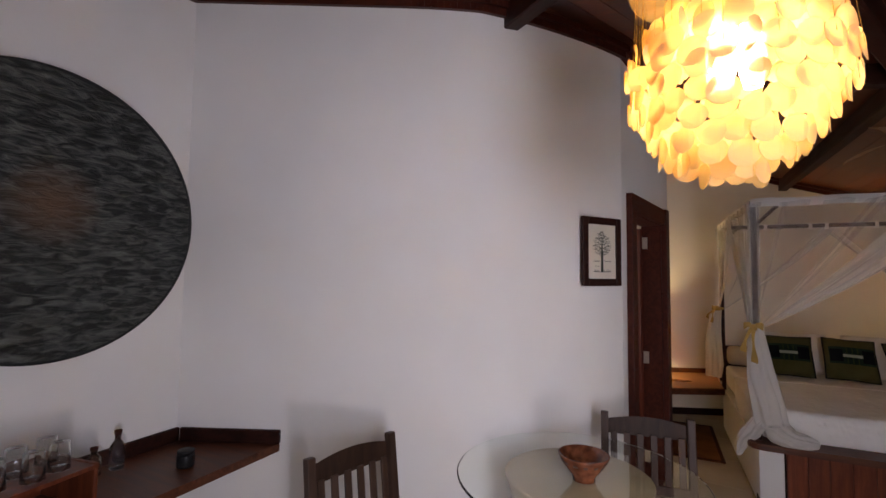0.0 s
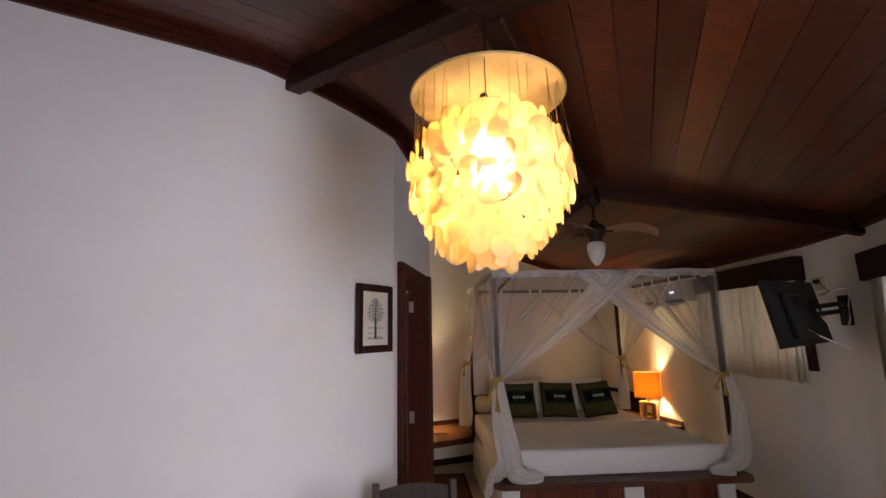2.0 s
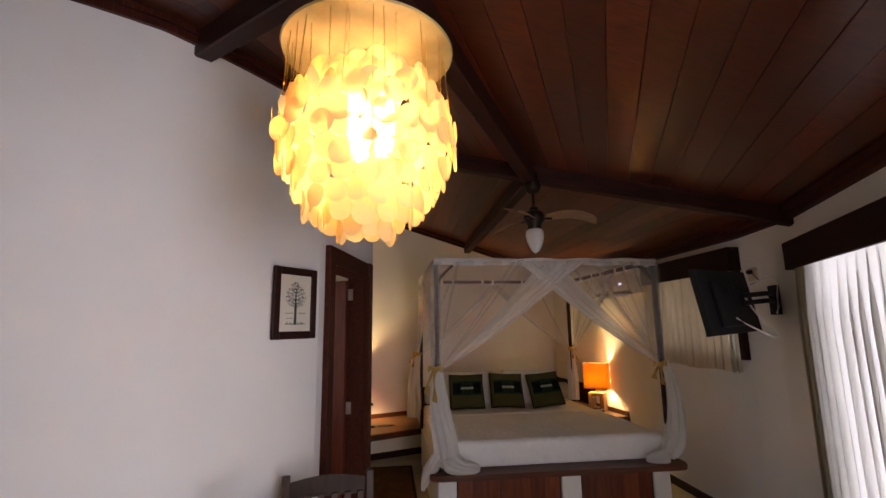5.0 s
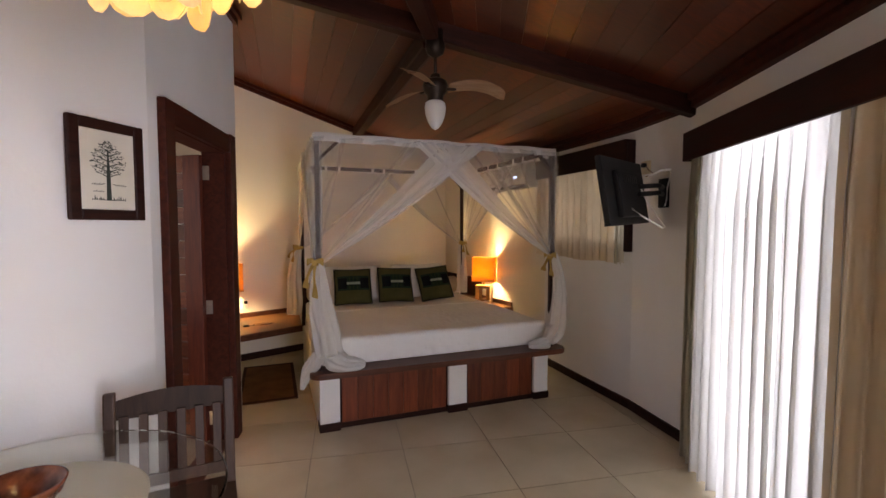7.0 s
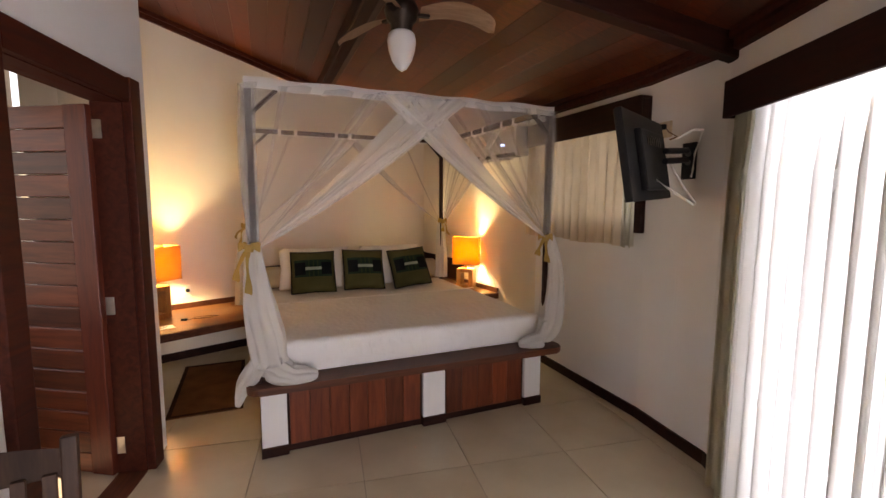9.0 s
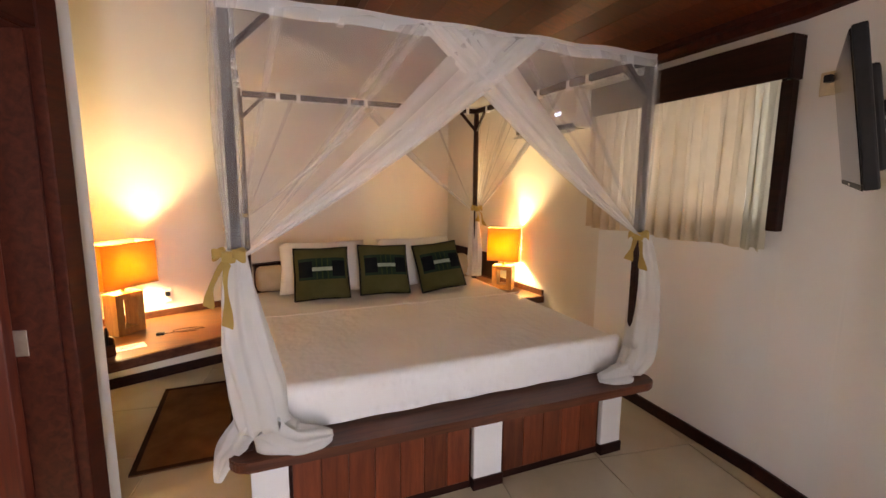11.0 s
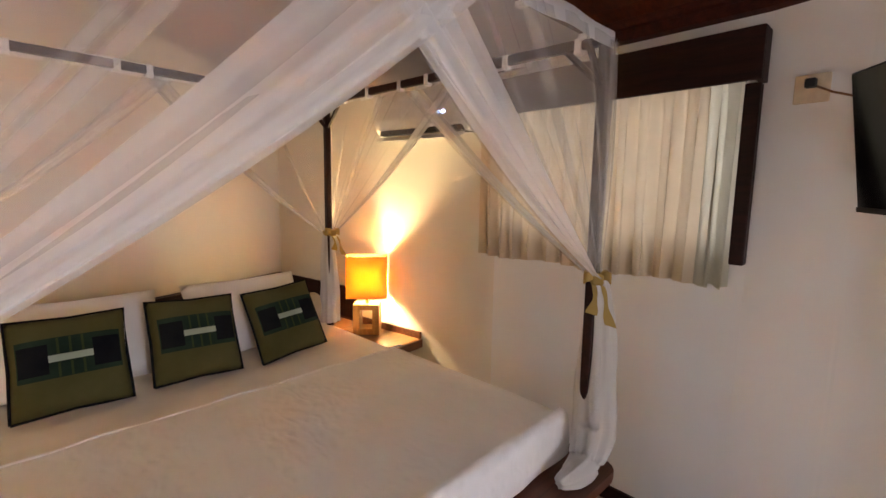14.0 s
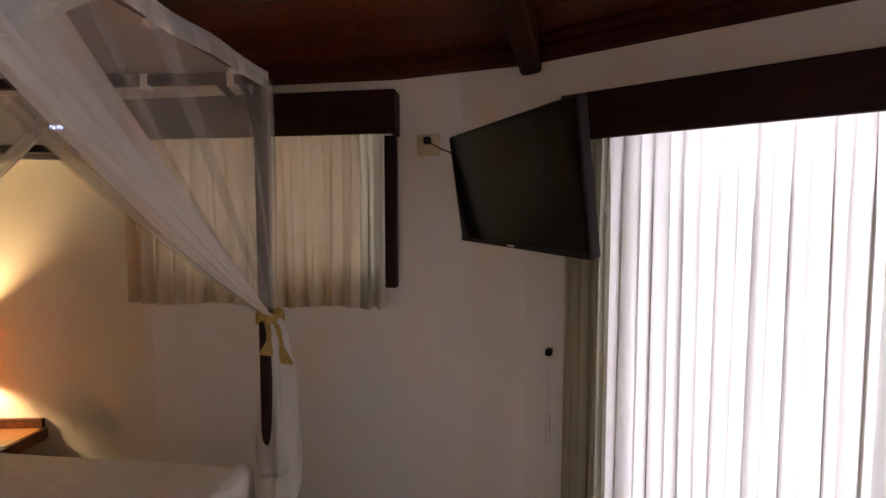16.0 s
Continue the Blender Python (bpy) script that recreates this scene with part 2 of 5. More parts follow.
def wall(name, p, q, openings=(), thick=0.2, material=None, ext=(0.06, 0.06), label="white plastered wall"):
    """A straight wall from p to q, the room on its left; openings are (s0, s1, z0, z1) along it."""
    p, q = Vector(p), Vector(q)
    L = (q - p).length
    h = math.degrees(math.atan2(q.y - p.y, q.x - p.x))
    bm = bmesh.new()
    s = -ext[0]
    for a, b, z0, z1 in sorted(openings):
        box(bm, s, a, -thick, 0, 0, WALLTOP)
        if z0 > 0:
            box(bm, a, b, -thick, 0, 0, z0)
        box(bm, a, b, -thick, 0, z1, WALLTOP)
        s = b
    box(bm, s, L + ext[1], -thick, 0, 0, WALLTOP)
    ob = whole(name, bm, material or WHITE, label, "wall", "structure")
    ob.matrix_world = pose(p.x, p.y, 0, 0, 0, h)
    return ob


F0_END = Vector((-1.41, -5.09))
F0_A = Vector((0.93, -3.85))
EAST = Vector((2.345, -1.04))              # the wall corner under the hip beam
BEND = Vector((2.385, -0.75))
WIN_A = Vector((2.43, -0.45))
WIN_B = Vector((2.47, 0.86))
DOOR_A, DOOR_B = Vector((-0.821, -0.888)), Vector((-0.541, 0.384))
DOOR_S0, DOOR_S1 = 0.175, 1.06          # the opening, along the wall from DOOR_A
ART_X = -2.95
F0_L = (F0_A - F0_END).length
wall("wall_south", F0_END, F0_A, [(F0_L - 1.35, F0_L - 0.25, 0.0, 2.06)])
# openings of the curtain wall and the window wall
CUR_L = (EAST - F0_A).length
CUR_H = math.degrees(math.atan2(EAST.y - F0_A.y, EAST.x - F0_A.x))
wall("wall_curtain", F0_A, EAST, [(CUR_L - 1.36, CUR_L - 0.41, 0.0, 2.06)])
wall("wall_east", EAST, BEND, ext=(0.0, 0.01))
wall("wall_east_end", BEND, WIN_A, ext=(0.01, 0.0))
wall("wall_window", WIN_A, WIN_B, [(0.06, 1.28, 1.34, 2.06)], ext=(0.0, 0.0))
wall("wall_lamp", WIN_B, BACK_B, material=CREAM, label="cream plastered wall")
wall("wall_head", BACK_B, BACK_A, material=CREAM, label="cream plastered wall behind the bed", ext=(0.1, 0.3))
wall("wall_niche", BACK_A + Vector((0.0, 0.1)), DOOR_B + Vector((-0.06, 0.0)), material=CREAM, ext=(0, 0), thick=0.12)
DOOR_H = math.degrees(math.atan2(DOOR_B.y - DOOR_A.y, DOOR_B.x - DOOR_A.x))
DOOR_L = (DOOR_B - DOOR_A).length
wall("wall_door", DOOR_B, DOOR_A, [(DOOR_L - DOOR_S1, DOOR_L - DOOR_S0, 0.0, 2.04)], thick=0.14, ext=(0, 0.0))
wall("wall_art", (ART_X, -2.20), (ART_X, -5.65))
wall("wall_rear", (ART_X - 0.1, -5.09), F0_END)
# the opening here is added, unseen, so that sky light reaches the door leaf
wall("wall_bath", (-1.70, 1.9), (-1.70, -1.6), [(0.9, 2.3, 0.9, 2.1)], thick=0.1)


def ring(r, a):
    return Vector((RING.x + r * math.cos(radians(a)), RING.y + r * math.sin(radians(a))))


A0, A1, NA = -67.0, -29.93, 40
ARC = [ring(RIN, A1 + (A0 - A1) * i / NA) for i in range(NA + 1)]
STRAIGHT = Vector((ART_X - 0.02, ARC[-1].y - (ARC[-1].x - ART_X) * math.tan(radians(23))))
inner = ARC + [STRAIGHT]
outer = [ring(RIN - 0.14, A1 + (A0 - A1) * i / NA) for i in range(NA + 1)] + [STRAIGHT + Vector((-0.1, 0.14))]
bm = bmesh.new()
prism(bm, inner + outer[::-1], 0, WALLTOP)
round_wall = whole("wall_round", bm, WHITE, "white plastered wall that bulges into the room", "wall", "structure")
for p in round_wall.data.polygons:
    p.use_smooth = abs(p.normal.z) < 0.5
round_wall.data.set_sharp_from_angle(angle=radians(25))

# floor: a slab and its tiles come last in the file
bm = boxed(-3.4, 3.2, -6.2, 3.8, -0.12, -0.006)
floor_ob = whole("floor", bm, GROUT, "floor of large polished cream tiles with fine joints", "floor", "structure")
bm = bmesh.new()
sheet(bm, lambda u, v: Vector((-300 + 600 * u, -300 + 600 * v, -0.125)), 2, 2)
whole("ground", bm, painted("earth", (0.16, 0.13, 0.09), (0.24, 0.20, 0.14)), "sunlit garden ground outside the room", "ground", "structure")


# ceiling: planks that run along each eave, in one mesh, under a board deck
def clip(poly, p, n):
    out = []
    for i in range(len(poly)):
        a, b = poly[i], poly[(i + 1) % len(poly)]
        da, db = (a - p).dot(n), (b - p).dot(n)
        if da >= 0:
            out.append(a)
        if da * db < 0:
            out.append(a + (b - a) * (da / (da - db)))
    return out


def facet_poly(i):
    """The part of the plan over which facet i is the lowest."""
    poly = [Vector((-5, -8)), Vector((4.5, -8)), Vector((4.5, 5)), Vector((-5, 5))]
    for j in range(3):
        if j != i:
            g = PITCH * (inward(FACETS[j][1]) - inward(FACETS[i][1]))
            c = plane_z(j, 0, 0) - plane_z(i, 0, 0)
            n = g.normalized()
            poly = clip(poly, n * (-c / g.length), n)
    p, h = FACETS[i]
    poly = clip(poly, p + inward(h) * -0.35, inward(h))
    return clip(poly, p + inward(h) * 5.2, -inward(h))


bm = bmesh.new()
PLANK = 0.135
for i in range(3):
    p, h = FACETS[i]
    n, poly = inward(h), facet_poly(i)
    for k in range(-3, 39):
        a, b = k * PLANK + 0.0015, (k + 1) * PLANK - 0.0015
        strip = clip(clip(poly, p + n * a, n), p + n * b, -n)
        if len(strip) > 2:
            lift = random.uniform(0, 0.002)
            zf = lambda x, y: plane_z(i, x, y) + lift
            prism(bm, strip, zf, lambda x, y: plane_z(i, x, y) + 0.018)
    prism(bm, poly, lambda x, y: plane_z(i, x, y) + 0.019, lambda x, y: plane_z(i, x, y) + 0.08)
ceiling = whole("ceiling", bm, PLANKS, "pitched ceiling of red-brown varnished wooden planks", "ceiling", "structure")


def beam(p, q, z0, z1, width=0.10, depth=0.15, label="dark wooden roof beam"):
    """A beam on the ceiling from p to q; z0 and z1 are the heights of its top."""
    p, q = Vector((*p, z0)), Vector((*q, z1))
    bm = boxed(0, (q - p).length, -width / 2, width / 2, -depth, 0.0, 0.008, 1)
    ob = whole("roof_beam", bm, BEAM, label, "beam", "structure")
    d = q - p
    ob.matrix_world = pose(p.x, p.y, p.z, 0, -math.degrees(math.atan2(d.z, d.xy.length)), math.degrees(math.atan2(d.y, d.x)))
    return ob


def hip(p, h, length):
    p = Vector(p)
    q = p + d2(h) * length
    return beam(p, q, ceil_z(*p) + 0.01, ceil_z(*q) + 0.01, 0.09, 0.125)


HIP12 = 165.75
HIP01 = 138.0
hip(CORNER - d2(HIP12) * 0.05, HIP12, 3.5)
RINGD = 1.76
hub2 = CORNER + d2(HIP12) * (RINGD / math.cos(radians(12.75)))
hub1 = Vector((-0.455, -2.56))
for q in (FACETS[0][0], Vector((-1.50, -1.32))):
    beam(hub1, q, ceil_z(*hub1) + 0.01, ceil_z(*q) + 0.01, 0.09, 0.135)
for p, q in ((hub2, hub1), (hub2, hub2 + d2(88.5) * 3.35), (hub1, hub1 - d2(33) * 2.4)):
    d = (q - p).normalized()
    beam(p + d * 0.06, q - d * 0.06, ceil_z(*p) - 0.002, ceil_z(*q) - 0.002, 0.09, 0.13)


def edge_trim(name, pts, height=0.075, proud=0.035, material=None):
    """A moulding under the ceiling along wall points, the room on their left."""
    bm = bmesh.new()
    for a, b in zip(pts[:-1], pts[1:]):
        d = (b - a).normalized()
        n = Vector((-d.y, d.x)) * proud
        prism(bm, [a, b, b + n, a + n], lambda x, y: ceil_z(x, y) - height, lambda x, y: ceil_z(x, y) - 0.001)
        m = n * 1.8
        prism(bm, [a, b, b + m, a + m], lambda x, y: ceil_z(x, y) - height * 0.45, lambda x, y: ceil_z(x, y) - 0.0005)
    return whole(name, bm, material or TRIM, "dark wooden moulding along the top of the wall", "trim", "structure")


edge_trim("trim_east", [F0_A, EAST, BEND, WIN_A, WIN_B, BACK_B])
edge_trim("trim_head", [BACK_B, BACK_A])
edge_trim("trim_door", [DOOR_B, DOOR_A])
edge_trim("trim_round", ARC + [STRAIGHT])
edge_trim("trim_art", [Vector((ART_X, -2.25)), Vector((ART_X, -5.6))])


def baseboard(name, pts, height=0.075, proud=0.016):
    bm = bmesh.new()
    for a, b in zip(pts[:-1], pts[1:]):
        d = (b - a).normalized()
        n = Vector((-d.y, d.x)) * proud
        prism(bm, [a, b, b + n, a + n], 0, height)
    return whole(name, bm, DARKWOOD, "dark wooden baseboard", "baseboard", "structure")


baseboard("baseboard_east", [EAST + d2(CUR_H) * -0.36, EAST, BEND, WIN_A, WIN_B, BACK_B])
baseboard("baseboard_head", [BACK_B, BACK_A])
baseboard("baseboard_round", ARC + [STRAIGHT])

# ---- daylight at the openings ----
n = -inward(CUR_H)
mid = F0_A + d2(CUR_H) * (CUR_L - 0.885)
dl = new("daylight", bpy.data.lights.new("daylight", "AREA"))
dl.data.shape, dl.data.size, dl.data.size_y, dl.data.energy, dl.data.color = "RECTANGLE", 0.94, 2.0, 14.0, (0.66, 0.80, 1.0)
dl.matrix_world = look((mid.x + n.x * 0.3, mid.y + n.y * 0.3, 1.05), (mid.x - n.x, mid.y - n.y, 1.0))
dw = new("daylight", bpy.data.lights.new("daylight", "AREA"))
dw.data.shape, dw.data.size, dw.data.size_y, dw.data.energy, dw.data.color = "RECTANGLE", 1.2, 0.7, 2.6, (0.80, 0.90, 1.0)
dw.matrix_world = look((2.75, 0.2, 1.7), (1.5, 0.2, 1.55))
# the glass door beside the long curtain, behind the walker's start
h0 = math.degrees(math.atan2(F0_A.y - F0_END.y, F0_A.x - F0_END.x))
mid = F0_A - d2(h0) * 0.80
n = -inward(h0)
ds = new("daylight", bpy.data.lights.new("daylight", "AREA"))
ds.data.shape, ds.data.size, ds.data.size_y, ds.data.energy, ds.data.color = "RECTANGLE", 0.22, 0.35, 8.5, (0.74, 0.84, 1.0)
ds.matrix_world = look((mid.x + n.x * 0.1, mid.y + n.y * 0.1, 0.62), (mid.x - n.x * 2, mid.y - n.y * 2, 1.1))
up = new("daylight", bpy.data.lights.new("daylight", "AREA"))
up.data.shape, up.data.size, up.data.size_y, up.data.energy, up.data.color = "RECTANGLE", 0.6, 0.9, 9.0, (0.62, 0.77, 1.0)
up.data.spread = radians(120)
up.matrix_world = look((mid.x + n.x * 0.1, mid.y + n.y * 0.1, 1.6), (-1.45, -1.85, 1.95))

# ---- bed ----
BX0, BX1, BY1 = 0.0, 1.94, 1.88


def build_bed():
    bed = thing("bed_platform", "white masonry bed platform with red-brown wood panels and a bench", "bed")
    part("base", boxed(BX0 + 0.03, BX1 - 0.03, 0.05, BY1, 0, 0.41), WHITE, bed)
    for a, b in ((0.0, 0.145), (1.005, 1.165), (1.80, 1.94)):
        blk = part("pier", boxed(a, b, 0.0, 0.12, 0.0, 0.425, 0.006), WHITE, bed, "white plastered pier")
        part("skirting", boxed(a - 0.004, b + 0.004, -0.012, 0.1, 0.0, 0.06, 0.003, 1), DARKWOOD, blk, "dark wooden skirting")
    part("side_wall", boxed(0.0, 0.06, 0.12, BY1, 0, 0.42, 0.006), WHITE, bed)
    part("side_wall", boxed(1.88, 1.94, 0.12, BY1, 0, 0.42, 0.006), WHITE, bed)
    for a, b in ((0.145, 1.005), (1.165, 1.80)):
        fr = part("panel_frame", boxed(a, b, 0.028, 0.05, 0.0, 0.43), DARKWOOD, bed)
        n = round((b - a) / 0.125)
        w = (b - a - 0.03) / n
        for k in range(n):
            part("board", boxed(a + 0.015 + k * w + 0.001, a + 0.015 + (k + 1) * w - 0.001, 0.018, 0.032, 0.045, 0.42, 0.002, 1), REDWOOD, fr)
    bm = bmesh.new()
    pts = []
    for cx, cy, a0 in ((BX1 + 0.02, -0.09, -90), (BX1 + 0.02, 0.06, 0), (BX0 - 0.0, 0.06, 90), (BX0 - 0.0, -0.05, 180)):
        pts += [(cx + 0.07 * math.cos(radians(a0 + i * 15)), cy + 0.07 * math.sin(radians(a0 + i * 15))) for i in range(7)]
    prism(bm, pts, 0.427, 0.470, 0.006)
    part("bench_top", bm, BENCHWOOD, bed, "dark brown varnished wooden bench top")
    return bed


build_bed()
bm = boxed(0.03, 1.91, 0.05, BY1 + 0.02, 0.45, 0.66, 0.05, 4)
whole("mattress", bm, SHEET, "thick mattress under a white quilted cotton cover", "mattress", smooth=True)

# ---- canopy, net and bedding ----
CX0, CX1, CY0, CY1, CZ = 0.0, 1.93, -0.02, 1.76, 2.13
POSTS = [(CX0, CY0), (CX1, CY0 - 0.02), (CX1 - 0.05, CY1 + 0.03), (CX0, CY1)]


def build_canopy():
    fr = thing("bed_canopy_frame", "dark wooden four-post canopy frame over the bed", "canopy frame", 0.97, 0.85, 0.41)
    off = Vector((0.97, 0.85, 0.41))
    for i, (x, y) in enumerate(POSTS):
        foot = 0.42 if i > 1 else 0.47
        part("post", boxed(-0.018, 0.018, -0.018, 0.018, foot, CZ - 0.02, 0.004, 1), DARKWOOD, fr, m=Matrix.Translation(Vector((x, y, 0)) - off))
    for i in range(4):
        a, b = Vector((*POSTS[i], CZ)), Vector((*POSTS[(i + 1) % 4], CZ))
        d = (b - a).normalized()
        h = math.degrees(math.atan2(d.y, d.x))
        rail = part("rail", boxed(-0.02, (b - a).length + 0.02, -0.014, 0.014, -0.02, 0.018, 0.003, 1), DARKWOOD, fr, m=pose(a.x - off.x, a.y - off.y, CZ - off.z, 0, 0, h))
        for k in range(1, 8):
            s = (b - a).length * (k - 0.4 + 0.25 * math.sin(k * 3 + i)) / 7.4
            part("loop", boxed(s - 0.014, s + 0.014, -0.018, 0.018, -0.035, 0.022, 0.003, 1), SHEET, rail, "white cloth loop")
        for p, sgn in ((a, 1), (b, -1)):
            q0, q1 = p + Vector((0, 0, -0.17)), p + d * 0.17 * sgn
            bm = bmesh.new()
            tube(bm, [q0 - off, q1 - off], 0.013, 6)
            part("brace", bm, DARKWOOD, fr)
    return fr


build_canopy()


def drape(bm, top_a, top_b, tie, sag, folds, out, u0=0.0, shift=0.0, seed=0, nu=44, nv=22, u1=1.0):
    """Half of a net curtain: it hangs from top_a to top_b and is drawn together at the tie."""
    top_a, top_b, tie, out = Vector(top_a), Vector(top_b), Vector(tie), Vector(out)
    rnd = random.Random(seed)
    ph = [rnd.uniform(0, 6.3) for _ in range(4)]

    def f(u, v):
        u = u0 + (u1 - u0) * u
        p = along(top_a, top_b, u)
        w = 1 - (1 - v) ** 1.25
        g = along(p, tie + (top_b - top_a).normalized() * 0.05 * (u - 0.3), v)
        g.z -= sag * math.sin(math.pi * v) * (u ** 1.5)
        g.z -= 0.018 * abs(math.sin(u * math.pi * 6 + ph[3])) * (1 - v) ** 3
        amp = 0.016 * (0.35 + 0.65 * math.sin(math.pi * min(1, 0.25 + v * 0.6))) * (1 - 0.55 * v)
        g += out * (shift + amp * (math.sin(u * folds + ph[0] + v * 1.5) + 0.5 * math.sin(u * folds * 2.3 + ph[1])))
        g += out * 0.02 * math.sin(math.pi * v) * math.sin(u * 5 + ph[2])
        return g
    sheet(bm, f, nu, nv)


def tail(bm, pts, rad, seed, flat=1.0, nseg=40, n=40):
    """The gathered net below a tie: a folded bundle along points."""
    rnd = random.Random(seed)
    ph = [rnd.uniform(0, 6.3) for _ in range(3)]
    P = [Vector(p) for p in pts]
    rings = []
    for i in range(nseg + 1):
        t = i / nseg * (len(P) - 1)
        k = min(int(t), len(P) - 2)
        fr = t - k
        p0, p1, p2, p3 = P[max(k - 1, 0)], P[k], P[k + 1], P[min(k + 2, len(P) - 1)]
        c = 0.5 * ((2 * p1) + (p2 - p0) * fr + (2 * p0 - 5 * p1 + 4 * p2 - p3) * fr ** 2 + (3 * p1 - p0 - 3 * p2 + p3) * fr ** 3)
        d = ((p2 - p1) * 1.0).normalized()
        s = Vector((1, 0, 0)) if abs(d.x) < 0.8 else Vector((0, 1, 0))
        a = (s - d * s.dot(d)).normalized()
        b = d.cross(a)
        r = rad[k] * (1 - fr) + rad[k + 1] * fr
        ring_v = []
        for j in range(n):
            th = 2 * math.pi * j / n
            q = 1 + 0.16 * math.sin(7 * th + ph[0] + t * 0.5) + 0.09 * math.sin(13 * th + ph[1] - t * 0.8) + 0.06 * math.sin(3 * th + ph[2] + t)
            v = c + a * math.cos(th) * r * q + b * math.sin(th) * r * q * flat
            ring_v.append(bm.verts.new(v))
        rings.append(ring_v)
    for i in range(nseg):
        for j in range(n):
            bm.faces.new((rings[i][j], rings[i][(j + 1) % n], rings[i + 1][(j + 1) % n], rings[i + 1][j]))
    bm.faces.new(rings[-1])


RIBBON = cloth("gold_ribbon", (0.38, 0.25, 0.075), (0.52, 0.36, 0.12), 0.2, 0.6, 200)


def bow(parent, x, y, z, h, size=1.0):
    """A ribbon round the net with a bow and two hanging ends."""
    rb = thing("ribbon", "", "")
    rb.parent = parent
    rb.matrix_local = pose(x, y, z, 0, 0, h)
    bm = bmesh.new()
    box(bm, -0.022, 0.022, -0.062, -0.025, -0.022, 0.02, 0.008)
    rb2 = part("knot", bm, RIBBON, rb, smooth=True)
    bm = bmesh.new()
    sheet(bm, lambda u, v: Vector((0.036 * math.cos(2 * math.pi * u), 0.036 * math.sin(2 * math.pi * u), -0.012 + 0.026 * v + 0.004 * math.sin(9 * u))), 24, 2)
    part("band", bm, RIBBON, rb, smooth=True)
    for sg in (-1, 1):
        bm = bmesh.new()

        def loop(u, v, sg=sg):
            a = 2 * math.pi * u
            return Vector((sg * (0.010 + 0.048 * size * math.sin(a / 2) ** 1.2), -0.045 - 0.024 * math.sin(a), 0.008 + (v - 0.5) * (0.024 + 0.016 * math.sin(a / 2)) + 0.02 * math.sin(a / 2) - 0.028 * math.sin(a / 2) ** 4))
        sheet(bm, loop, 16, 2)
        part("loop", bm, RIBBON, rb, smooth=True)
        bm = bmesh.new()

        def end(u, v, sg=sg):
            return Vector((sg * (0.014 + 0.022 * u ** 1.3) + (v - 0.5) * (0.02 + 0.026 * u) * (0.75 + 0.25 * math.cos(7 * u)), -0.06 - 0.07 * u ** 0.6 - 0.010 * math.sin(5 * u + sg), -0.012 - (0.165 + 0.03 * sg) * size ** 2 * u - 0.012 * v))
        sheet(bm, end, 10, 2)
        part("ribbon_end", bm, RIBBON, rb, smooth=True)


